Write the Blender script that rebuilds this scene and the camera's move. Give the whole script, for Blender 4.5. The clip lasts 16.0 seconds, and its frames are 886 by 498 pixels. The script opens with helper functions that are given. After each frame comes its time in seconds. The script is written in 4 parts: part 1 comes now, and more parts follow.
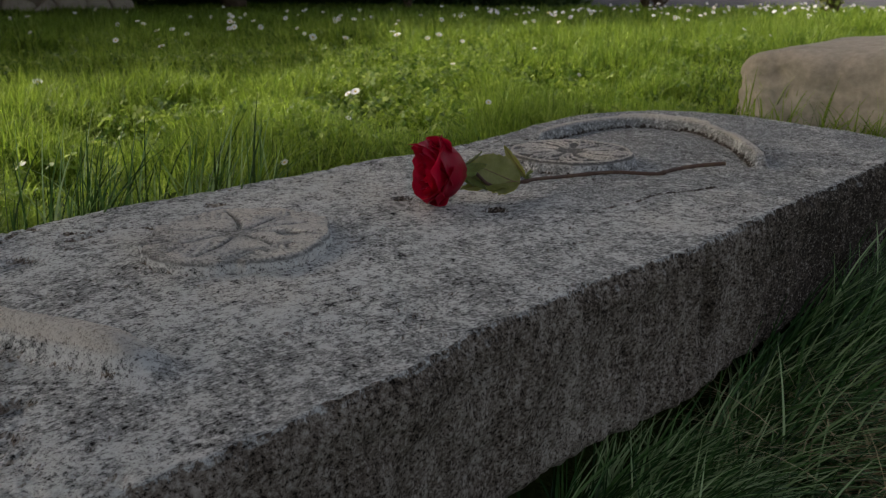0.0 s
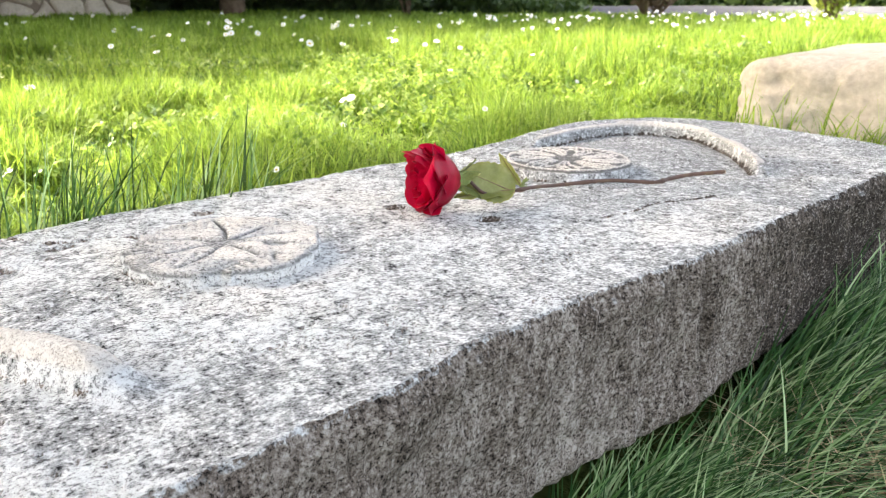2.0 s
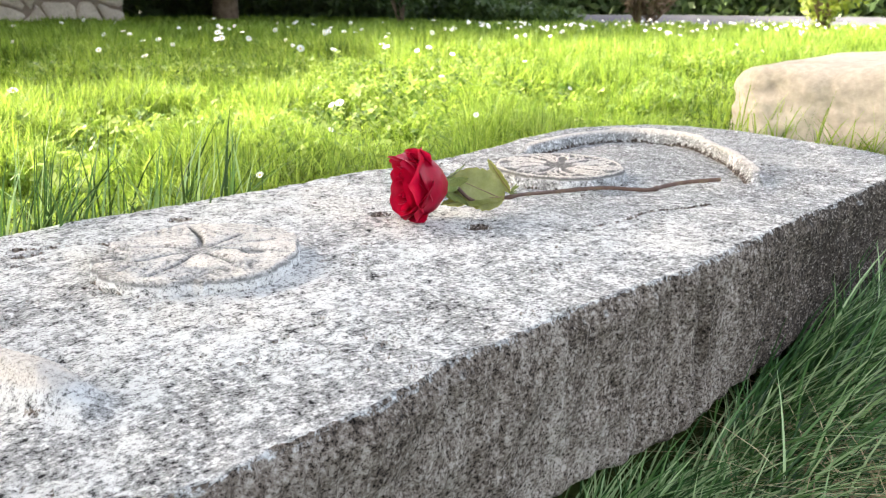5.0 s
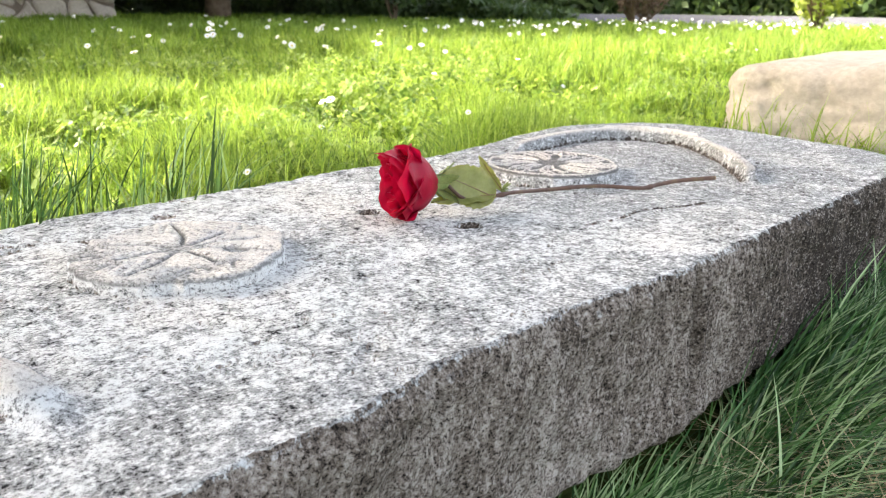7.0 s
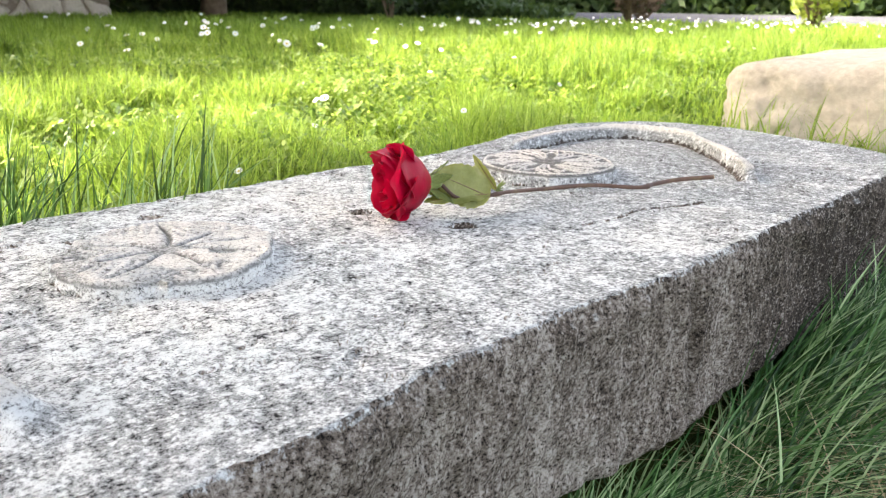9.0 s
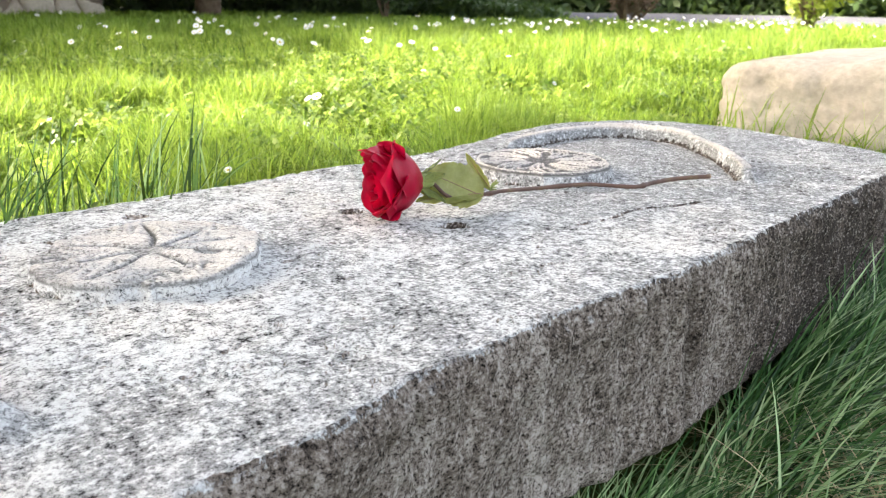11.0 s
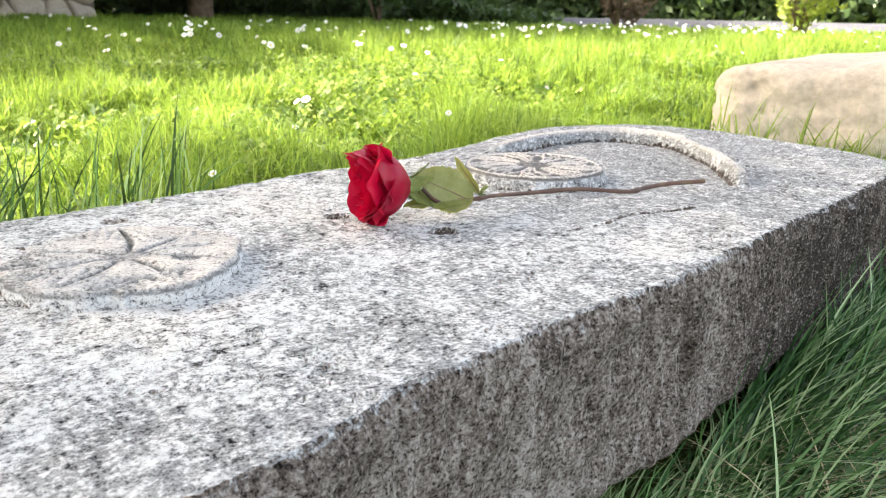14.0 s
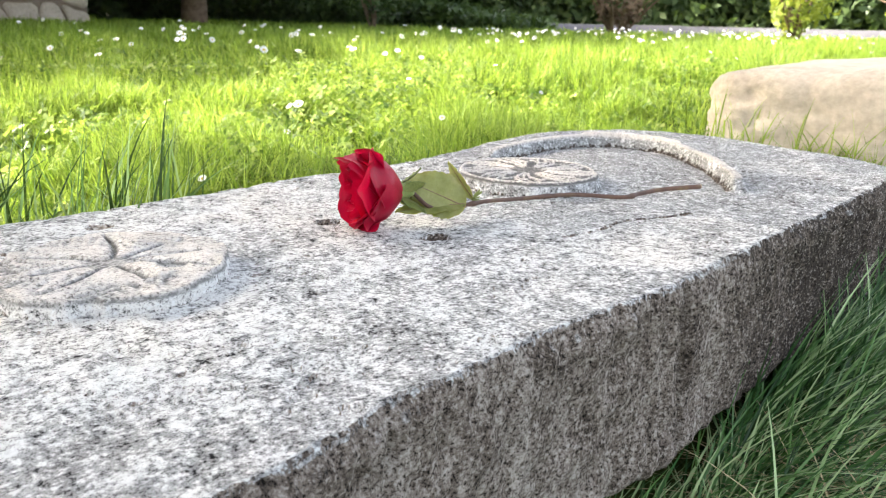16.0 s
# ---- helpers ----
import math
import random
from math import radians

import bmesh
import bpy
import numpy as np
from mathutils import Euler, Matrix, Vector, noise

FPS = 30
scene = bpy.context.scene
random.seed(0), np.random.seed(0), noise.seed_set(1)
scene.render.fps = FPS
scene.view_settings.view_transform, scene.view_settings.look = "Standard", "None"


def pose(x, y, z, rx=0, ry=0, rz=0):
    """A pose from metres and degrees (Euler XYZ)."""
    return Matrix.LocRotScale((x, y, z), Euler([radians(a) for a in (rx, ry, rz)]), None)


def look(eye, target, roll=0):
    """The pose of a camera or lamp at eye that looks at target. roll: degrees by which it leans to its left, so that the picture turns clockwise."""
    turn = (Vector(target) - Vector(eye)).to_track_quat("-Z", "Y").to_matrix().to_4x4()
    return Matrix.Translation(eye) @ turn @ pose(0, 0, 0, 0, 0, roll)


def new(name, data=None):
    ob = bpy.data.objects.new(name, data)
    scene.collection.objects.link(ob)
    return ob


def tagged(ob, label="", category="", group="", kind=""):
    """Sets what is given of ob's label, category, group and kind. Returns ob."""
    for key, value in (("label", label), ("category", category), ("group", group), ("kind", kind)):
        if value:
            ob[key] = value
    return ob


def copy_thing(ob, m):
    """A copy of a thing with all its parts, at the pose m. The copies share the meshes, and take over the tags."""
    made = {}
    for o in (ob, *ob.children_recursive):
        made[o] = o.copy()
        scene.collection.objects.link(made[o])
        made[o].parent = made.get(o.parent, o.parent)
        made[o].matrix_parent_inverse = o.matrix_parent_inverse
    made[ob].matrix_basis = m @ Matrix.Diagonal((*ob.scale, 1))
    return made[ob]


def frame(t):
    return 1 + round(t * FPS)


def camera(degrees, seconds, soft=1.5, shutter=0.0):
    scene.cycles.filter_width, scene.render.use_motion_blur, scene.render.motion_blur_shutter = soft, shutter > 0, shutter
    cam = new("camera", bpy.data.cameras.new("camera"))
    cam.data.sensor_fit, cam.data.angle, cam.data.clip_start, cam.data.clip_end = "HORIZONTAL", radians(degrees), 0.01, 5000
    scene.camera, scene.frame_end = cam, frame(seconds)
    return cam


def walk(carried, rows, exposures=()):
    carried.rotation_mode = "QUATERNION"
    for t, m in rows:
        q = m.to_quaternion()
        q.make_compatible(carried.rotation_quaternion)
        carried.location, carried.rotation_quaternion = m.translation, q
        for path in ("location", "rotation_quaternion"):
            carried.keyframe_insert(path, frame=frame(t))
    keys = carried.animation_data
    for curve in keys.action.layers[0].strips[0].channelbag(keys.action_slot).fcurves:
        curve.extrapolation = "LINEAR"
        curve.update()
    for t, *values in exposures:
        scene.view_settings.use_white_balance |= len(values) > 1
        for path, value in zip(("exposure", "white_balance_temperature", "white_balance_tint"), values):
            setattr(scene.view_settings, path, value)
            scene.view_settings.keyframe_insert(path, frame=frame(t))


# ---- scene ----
cam = camera(58.0, 16.0, soft=1.0)
PATH = [
    (0, 0.3521, -0.3502, 0.5189, 72.109, 0.151, 48.195),
    (0.5, 0.3489, -0.3460, 0.5185, 72.205, 0.100, 48.150),
    (1, 0.3459, -0.3416, 0.5178, 72.315, 0.074, 48.127),
    (1.5, 0.3433, -0.3369, 0.5169, 72.445, 0.064, 48.132),
    (2, 0.3408, -0.3322, 0.5160, 72.582, 0.043, 48.145),
    (2.5, 0.3381, -0.3277, 0.5150, 72.708, -0.000, 48.140),
    (3, 0.3352, -0.3234, 0.5139, 72.822, -0.063, 48.104),
    (3.5, 0.3323, -0.3194, 0.5126, 72.926, -0.142, 48.045),
    (4, 0.3297, -0.3157, 0.5113, 73.014, -0.224, 47.968),
    (4.5, 0.3271, -0.3119, 0.5100, 73.086, -0.294, 47.876),
    (7, 0.3146, -0.2946, 0.5035, 73.043, -0.613, 47.338),
    (7.5, 0.3123, -0.2913, 0.5027, 73.010, -0.616, 47.285),
    (8, 0.3101, -0.2879, 0.5019, 72.990, -0.629, 47.233),
    (8.5, 0.3079, -0.2847, 0.5012, 72.981, -0.645, 47.183),
    (9, 0.3056, -0.2816, 0.5004, 72.976, -0.658, 47.129),
    (11.5, 0.2944, -0.2661, 0.4950, 72.985, -0.826, 46.712),
    (12, 0.2924, -0.2630, 0.4938, 73.004, -0.862, 46.640),
    (12.5, 0.2904, -0.2602, 0.4930, 73.036, -0.902, 46.566),
    (13, 0.2885, -0.2577, 0.4926, 73.100, -0.946, 46.489),
    (13.5, 0.2867, -0.2550, 0.4923, 73.193, -0.986, 46.412),
    (14, 0.2849, -0.2522, 0.4918, 73.304, -1.010, 46.338),
    (14.5, 0.2830, -0.2494, 0.4909, 73.419, -1.028, 46.261),
    (15, 0.2810, -0.2467, 0.4899, 73.525, -1.059, 46.177),
    (15.5, 0.2789, -0.2442, 0.4892, 73.617, -1.104, 46.083),
    (16, 0.2768, -0.2418, 0.4888, 73.701, -1.156, 45.975),
]
EXPO = 3.1
walk(cam, [(t, pose(*r)) for t, *r in PATH], exposures=[(t, EXPO + e, 7000, 11) for t, e in ((0.0, -2.5), (0.25, -1.7), (0.5, -1.1), (0.75, -0.5), (1.0, -0.12), (1.2, 0.0), (16.0, 0.0))])
cam.data.dof.use_dof, cam.data.dof.focus_distance, cam.data.dof.aperture_fstop = True, 0.57, 20.0

# ---- light ----
SUN_AZ, SUN_EL = (-0.87, -0.493), radians(36)
world = bpy.data.worlds.new("sky")
scene.world = world
world.use_nodes = True
wn = world.node_tree.nodes
sky = wn.new("ShaderNodeTexSky")
sky.sky_type, sky.sun_disc = "NISHITA", False
sky.air_density, sky.dust_density, sky.ozone_density = 0.8, 7.0, 0.3
sky.sun_elevation, sky.sun_rotation = SUN_EL, math.atan2(SUN_AZ[0], SUN_AZ[1])
haze = wn.new("ShaderNodeHueSaturation")
haze.inputs["Saturation"].default_value = 0.65
world.node_tree.links.new(sky.outputs[0], haze.inputs["Color"])
world.node_tree.links.new(haze.outputs[0], wn["Background"].inputs[0])
wn["Background"].inputs[1].default_value = 0.15
sun = new("sun", bpy.data.lights.new("sun", "SUN"))
sun.data.energy, sun.data.angle, sun.data.color = 2.45, radians(1.5), (1.0, 0.965, 0.91)
sun.matrix_world = look((0, 0, 20), (-SUN_AZ[0] * math.cos(SUN_EL), -SUN_AZ[1] * math.cos(SUN_EL), 20 - math.sin(SUN_EL)))

# ---- numeric helpers ----
RNG = np.random.default_rng(7)


def vnoise(x, y, seed=0):
    """Smooth value noise in 0..1 on a unit lattice."""
    x, y = np.asarray(x, float), np.asarray(y, float)
    ix, iy = np.floor(x).astype(np.int64), np.floor(y).astype(np.int64)
    fx, fy = x - ix, y - iy
    fx, fy = fx * fx * (3 - 2 * fx), fy * fy * (3 - 2 * fy)

    def lattice(a, b):
        h = (a * 374761393 + b * 668265263 + seed * 974634777) & 0xFFFFFFFF
        h = ((h ^ (h >> 13)) * 1274126177) & 0xFFFFFFFF
        return ((h ^ (h >> 16)) & 0xFFFF) / 65535.0

    a = lattice(ix, iy) * (1 - fx) + lattice(ix + 1, iy) * fx
    b = lattice(ix, iy + 1) * (1 - fx) + lattice(ix + 1, iy + 1) * fx
    return a * (1 - fy) + b * fy


def fbm(x, y, octaves=4, seed=0, gain=0.5):
    total, amp, norm = 0, 1.0, 0.0
    for o in range(octaves):
        total = total + amp * vnoise(x * 2 ** o + 17.3 * o, y * 2 ** o - 9.1 * o, seed + o)
        norm += amp
        amp *= gain
    return total / norm


def smooth(a, b, x):
    t = np.clip((np.asarray(x, float) - a) / (b - a), 0, 1)
    return t * t * (3 - 2 * t)


def mesh_from(name, verts, faces, material, parent=None, shade_smooth=True, label="", kind=""):
    me = bpy.data.meshes.new(name)
    me.from_pydata(np.asarray(verts).reshape(-1, 3).tolist(), [], faces if isinstance(faces, list) else faces.tolist())
    me.materials.append(material)
    if shade_smooth:
        me.polygons.foreach_set("use_smooth", np.ones(len(me.polygons), bool))
    me.update()
    ob = new(name, me)
    ob.parent = parent
    return tagged(ob, label, kind=kind)


def part(name, bm, material, parent, label=""):
    me = bpy.data.meshes.new(name)
    bmesh.ops.recalc_face_normals(bm, faces=bm.faces)
    bm.to_mesh(me)
    bm.free()
    me.materials.append(material)
    me.polygons.foreach_set("use_smooth", np.ones(len(me.polygons), bool))
    ob = new(name, me)
    ob.parent = parent
    return tagged(ob, label)


def grid_faces(nu, nv, wrap=False):
    """Quads of a grid whose vertex (i, j) has index i * nv + j; wrap closes j."""
    i, j = np.meshgrid(np.arange(nu - 1), np.arange(nv if wrap else nv - 1), indexing="ij")
    a, k = i * nv + j, (j + 1) % nv
    b = i * nv + k
    return np.stack([a, b, b + nv, a + nv], -1).reshape(-1, 4)


def tube(points, radii, sides=8, cap=True):
    """Verts and faces of a tube along points."""
    p = np.asarray(points, float)
    r = np.broadcast_to(np.asarray(radii, float), (len(p),))
    d = np.gradient(p, axis=0)
    d /= np.linalg.norm(d, axis=1)[:, None]
    up = np.where(np.abs(d[:, 2:3]) > 0.9, [[1.0, 0, 0]], [[0, 0, 1.0]])
    u = np.cross(d, up)
    u /= np.linalg.norm(u, axis=1)[:, None]
    w = np.cross(u, d)
    a = np.arange(sides) * 2 * np.pi / sides
    v = p[:, None] + r[:, None, None] * (np.cos(a)[None, :, None] * u[:, None] + np.sin(a)[None, :, None] * w[:, None])
    faces = grid_faces(len(p), sides, True).tolist()
    if cap:
        faces += [list(range(sides))[::-1], [(len(p) - 1) * sides + k for k in range(sides)]]
    return v.reshape(-1, 3), faces


# ---- materials ----
def material(name, rough=0.8, spec=0.3):
    m = bpy.data.materials.new(name)
    m.use_nodes = True
    n, l = m.node_tree.nodes, m.node_tree.links
    b = n["Principled BSDF"]
    b.inputs["Roughness"].default_value = rough
    b.inputs["Specular IOR Level"].default_value = spec
    return m, n, l, b


def tex_noise(n, l, coord, scale, detail=4.0, rough=0.55, stretch=None):
    if stretch:
        mp = n.new("ShaderNodeMapping")
        mp.inputs["Scale"].default_value = stretch
        l.new(coord, mp.inputs[0])
        coord = mp.outputs[0]
    t = n.new("ShaderNodeTexNoise")
    t.inputs["Scale"].default_value, t.inputs["Detail"].default_value, t.inputs["Roughness"].default_value = scale, detail, rough
    l.new(coord, t.inputs["Vector"])
    return t.outputs["Fac"]


def ramp(n, l, fac, stops):
    r = n.new("ShaderNodeValToRGB")
    e = r.color_ramp.elements
    while len(e) < len(stops):
        e.new(0.5)
    for k, (p, c) in zip(e, stops):
        k.position, k.color = p, (*c, 1) if len(c) == 3 else c
    l.new(fac, r.inputs[0])
    return r.outputs[0]


def mix(n, l, fac, a, b, mode="MIX"):
    m = n.new("ShaderNodeMix")
    m.data_type, m.blend_type = "RGBA", mode
    for s, v in ((m.inputs[0], fac), (m.inputs[6], a), (m.inputs[7], b)):
        if isinstance(v, (int, float)):
            s.default_value = v
        elif isinstance(v, tuple):
            s.default_value = (*v, 1)
        else:
            l.new(v, s)
    return m.outputs[2]


def bump(n, l, b, height, strength, distance, prior=None):
    k = n.new("ShaderNodeBump")
    k.inputs["Strength"].default_value, k.inputs["Distance"].default_value = strength, distance
    l.new(height, k.inputs["Height"])
    if prior is not None:
        l.new(prior, k.inputs["Normal"])
    l.new(k.outputs[0], b.inputs["Normal"])
    return k.outputs[0]


def obj_coord(n):
    return n.new("ShaderNodeTexCoord").outputs["Object"]


def blend(n, l, parts):
    """Weighted sum of noises about their mean: 0.5 + sum of weight * (noise - 0.5)."""
    out = None
    for fac, weight in parts:
        m = n.new("ShaderNodeMath")
        m.operation = "MULTIPLY_ADD"
        l.new(fac, m.inputs[0])
        m.inputs[1].default_value = weight
        if out is None:
            m.inputs[2].default_value = 0.5 - 0.5 * sum(w for _, w in parts)
        else:
            l.new(out, m.inputs[2])
        out = m.outputs[0]
    return out


def stone_material(name="weathered_limestone", cut_shade=None):
    """Weathered pale limestone: lichen bloom, grey film, fine pits; the broken sides carry brown-black crust."""
    m, n, l, b = material(name, 0.93, 0.15)
    c = obj_coord(n)
    at = n.new("ShaderNodeSeparateXYZ")
    l.new(c, at.inputs[0])
    broad = tex_noise(n, l, c, 4.5, 3.0, 0.6)
    mid = tex_noise(n, l, c, 24.0, 9.0, 0.68)
    small = tex_noise(n, l, c, 110.0, 7.0, 0.70, (1.0, 0.82, 1.0))
    grain = tex_noise(n, l, c, 360.0, 5.0, 0.70, (1.0, 0.8, 1.0))
    grit = tex_noise(n, l, c, 800.0, 3.0, 0.65)
    # the film grows thicker towards the arched end
    film = n.new("ShaderNodeMapRange")
    film.inputs["From Min"].default_value, film.inputs["From Max"].default_value = 0.10, 0.60
    film.inputs["To Min"].default_value, film.inputs["To Max"].default_value = 0.010, -0.11
    l.new(at.outputs[1], film.inputs["Value"])
    bloom = blend(n, l, [(broad, 0.35), (mid, 0.62), (small, 0.75), (grain, 0.65)])
    tone = n.new("ShaderNodeMath")
    l.new(bloom, tone.inputs[0])
    l.new(film.outputs[0], tone.inputs[1])
    top = ramp(n, l, tone.outputs[0], [(0.35, (0.29, 0.293, 0.285)), (0.43, (0.405, 0.413, 0.404)), (0.488, (0.485, 0.494, 0.482)), (0.512, (0.640, 0.653, 0.636)), (0.60, (0.735, 0.75, 0.731))])
    # warm clean stone shows in places
    top = mix(n, l, ramp(n, l, broad, [(0.50, (0, 0, 0)), (0.62, (0.6, 0.6, 0.6))]), top, (1.0, 0.955, 0.90), "MULTIPLY")
    # white lichen flecks, grey grain and black pits
    fleck = blend(n, l, [(grain, 1.0), (small, 0.5)])
    top = mix(n, l, ramp(n, l, fleck, [(0.575, (0, 0, 0)), (0.605, (0.85, 0.85, 0.85))]), top, (0.775, 0.79, 0.775))
    speck = blend(n, l, [(grain, 0.8), (grit, 0.9), (small, 0.35)])
    top = mix(n, l, 1.0, top, ramp(n, l, speck, [(0.35, (0.34, 0.34, 0.335)), (0.43, (0.80, 0.80, 0.80)), (0.49, (1, 1, 1))]), "MULTIPLY")
    pit = blend(n, l, [(grain, 0.9), (small, 0.75), (mid, 0.45)])
    top = mix(n, l, 1.0, top, ramp(n, l, pit, [(0.32, (0.11, 0.108, 0.105)), (0.338, (0.45, 0.45, 0.445)), (0.362, (1, 1, 1))]), "MULTIPLY")
    # the proud carving is rubbed clean
    worn = n.new("ShaderNodeMath")
    worn.operation = "MULTIPLY_ADD"
    l.new(grain, worn.inputs[0])
    worn.inputs[1].default_value = 0.006
    l.new(at.outputs[2], worn.inputs[2])
    high = n.new("ShaderNodeMapRange")
    high.inputs["From Min"].default_value, high.inputs["From Max"].default_value = 0.3145, 0.3195
    high.inputs["To Max"].default_value = 0.88
    l.new(worn.outputs[0], high.inputs["Value"])
    top = mix(n, l, high.outputs[0], top, ramp(n, l, speck, [(0.33, (0.40, 0.37, 0.32)), (0.43, (0.63, 0.59, 0.53)), (0.58, (0.74, 0.705, 0.645))]))
    if cut_shade:
        # shade painted dark into the cuts of the carving
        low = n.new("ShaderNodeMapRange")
        low.inputs["From Min"].default_value, low.inputs["From Max"].default_value = cut_shade[:2]
        low.inputs["To Min"].default_value, low.inputs["To Max"].default_value = cut_shade[2], 0.0
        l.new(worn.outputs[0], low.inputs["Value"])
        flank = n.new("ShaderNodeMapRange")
        flank.inputs["From Min"].default_value, flank.inputs["From Max"].default_value = cut_shade[0] - 0.0028, cut_shade[0] - 0.0012
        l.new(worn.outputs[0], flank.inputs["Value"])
        cut_mask = mix(n, l, 1.0, low.outputs[0], flank.outputs[0], "MULTIPLY")
        if cut_shade[2] < 0.9:
            cut_mask = mix(n, l, 1.0, cut_mask, ramp(n, l, small, [(0.40, (0.35, 0.35, 0.35)), (0.54, (1, 1, 1))]), "MULTIPLY")
        top = mix(n, l, cut_mask, top, (0.12, 0.116, 0.108))
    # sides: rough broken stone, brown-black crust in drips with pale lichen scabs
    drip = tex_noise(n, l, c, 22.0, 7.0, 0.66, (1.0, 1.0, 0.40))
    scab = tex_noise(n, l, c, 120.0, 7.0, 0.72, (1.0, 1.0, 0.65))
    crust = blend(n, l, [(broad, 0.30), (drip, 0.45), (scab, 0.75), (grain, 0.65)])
    # the sides turn darker towards the arched end
    end_tone = n.new("ShaderNodeMath")
    l.new(crust, end_tone.inputs[0])
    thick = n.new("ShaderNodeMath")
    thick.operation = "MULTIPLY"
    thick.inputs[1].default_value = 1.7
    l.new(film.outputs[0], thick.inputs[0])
    l.new(thick.outputs[0], end_tone.inputs[1])
    side = ramp(n, l, end_tone.outputs[0], [(0.30, (0.055, 0.044, 0.035)), (0.40, (0.130, 0.105, 0.084)), (0.48, (0.215, 0.180, 0.149)), (0.55, (0.310, 0.270, 0.230)), (0.68, (0.52, 0.47, 0.41))])
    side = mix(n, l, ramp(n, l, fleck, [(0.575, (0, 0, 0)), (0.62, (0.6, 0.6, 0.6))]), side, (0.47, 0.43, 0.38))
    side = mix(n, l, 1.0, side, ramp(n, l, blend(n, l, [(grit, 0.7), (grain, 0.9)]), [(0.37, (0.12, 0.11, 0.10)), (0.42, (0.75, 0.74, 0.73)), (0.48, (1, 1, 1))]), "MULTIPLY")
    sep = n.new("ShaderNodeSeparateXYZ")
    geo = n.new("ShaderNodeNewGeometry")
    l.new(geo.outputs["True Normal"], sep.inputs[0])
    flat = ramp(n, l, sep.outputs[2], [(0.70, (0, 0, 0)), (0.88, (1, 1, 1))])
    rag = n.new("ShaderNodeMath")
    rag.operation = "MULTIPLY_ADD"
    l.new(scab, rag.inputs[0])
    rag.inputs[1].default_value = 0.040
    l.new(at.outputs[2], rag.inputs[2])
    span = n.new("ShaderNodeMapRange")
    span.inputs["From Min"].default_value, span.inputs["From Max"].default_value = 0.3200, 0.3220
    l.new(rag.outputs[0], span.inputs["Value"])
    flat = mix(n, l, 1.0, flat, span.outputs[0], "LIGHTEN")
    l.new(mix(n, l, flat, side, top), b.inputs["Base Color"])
    k = bump(n, l, b, blend(n, l, [(small, 0.8), (grain, 0.6)]), 0.9, 0.0025)
    bump(n, l, b, pit, 0.6, 0.0016, k)
    return m


def leafy(name, stops, rough=0.5, translucent=0.35, glow=(0.30, 0.45, 0.03), scale=6.0):
    """Foliage: colour by blade and by patch, with light passing through."""
    m, n, l, b = material(name, rough, 0.25)
    g = n.new("ShaderNodeNewGeometry")
    patch = tex_noise(n, l, obj_coord(n), scale, 3.0)
    a = n.new("ShaderNodeMath")
    a.operation = "MULTIPLY_ADD"
    l.new(g.outputs["Random Per Island"], a.inputs[0])
    a.inputs[1].default_value = 0.55
    h = n.new("ShaderNodeMath")
    h.operation = "MULTIPLY"
    h.inputs[1].default_value = 0.5
    l.new(patch, h.inputs[0])
    l.new(h.outputs[0], a.inputs[2])
    col = ramp(n, l, a.outputs[0], stops)
    l.new(col, b.inputs["Base Color"])
    if translucent:
        t = n.new("ShaderNodeBsdfTranslucent")
        l.new(mix(n, l, 0.55, col, glow), t.inputs[0])
        s = n.new("ShaderNodeMixShader")
        s.inputs[0].default_value = translucent
        l.new(b.outputs[0], s.inputs[1])
        l.new(t.outputs[0], s.inputs[2])
        l.new(s.outputs[0], n["Material Output"].inputs[0])
    return m


def plain(name, stops, scale, rough=0.8, spec=0.3, relief=0.3, depth=0.002, detail=5.0):
    m, n, l, b = material(name, rough, spec)
    c = obj_coord(n)
    f = tex_noise(n, l, c, scale, detail, 0.65)
    f2 = tex_noise(n, l, c, scale * 9, 3.0, 0.6)
    col = mix(n, l, 0.35, ramp(n, l, f, stops), ramp(n, l, f2, [(0.3, (0.3, 0.3, 0.3)), (0.7, (0.75, 0.75, 0.75))]), "OVERLAY")
    l.new(col, b.inputs["Base Color"])
    bump(n, l, b, f2, relief, depth)
    return m


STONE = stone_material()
# both disc stones have shade painted into their recesses by height
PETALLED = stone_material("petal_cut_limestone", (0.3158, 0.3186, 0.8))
CARVED = stone_material("shade_filled_limestone", (0.3183, 0.3199, 0.92))
SOIL = plain("lawn_soil", [(0.3, (0.035, 0.05, 0.012)), (0.7, (0.09, 0.11, 0.03))], 9.0, 0.95, 0.1, 0.6, 0.01)
LAWN = leafy("lawn_blades", [(0.26, (0.018, 0.054, 0.008)), (0.40, (0.070, 0.158, 0.018)), (0.58, (0.205, 0.325, 0.036)), (0.82, (0.40, 0.50, 0.12))], 0.45, 0.45, (0.42, 0.56, 0.07), 3.2)
CLOVER = leafy("clover_leaf", [(0.25, (0.03, 0.085, 0.012)), (0.55, (0.15, 0.245, 0.035)), (0.8, (0.42, 0.50, 0.15))], 0.4, 0.4, (0.42, 0.55, 0.08), 8.0)
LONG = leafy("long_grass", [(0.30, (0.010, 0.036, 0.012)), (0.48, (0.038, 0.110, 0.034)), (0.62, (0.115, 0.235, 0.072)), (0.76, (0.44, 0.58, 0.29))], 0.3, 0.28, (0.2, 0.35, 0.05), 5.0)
STRAW = leafy("dry_straw", [(0.2, (0.28, 0.22, 0.11)), (0.8, (0.58, 0.48, 0.28))], 0.6, 0.2, (0.5, 0.4, 0.15), 5.0)
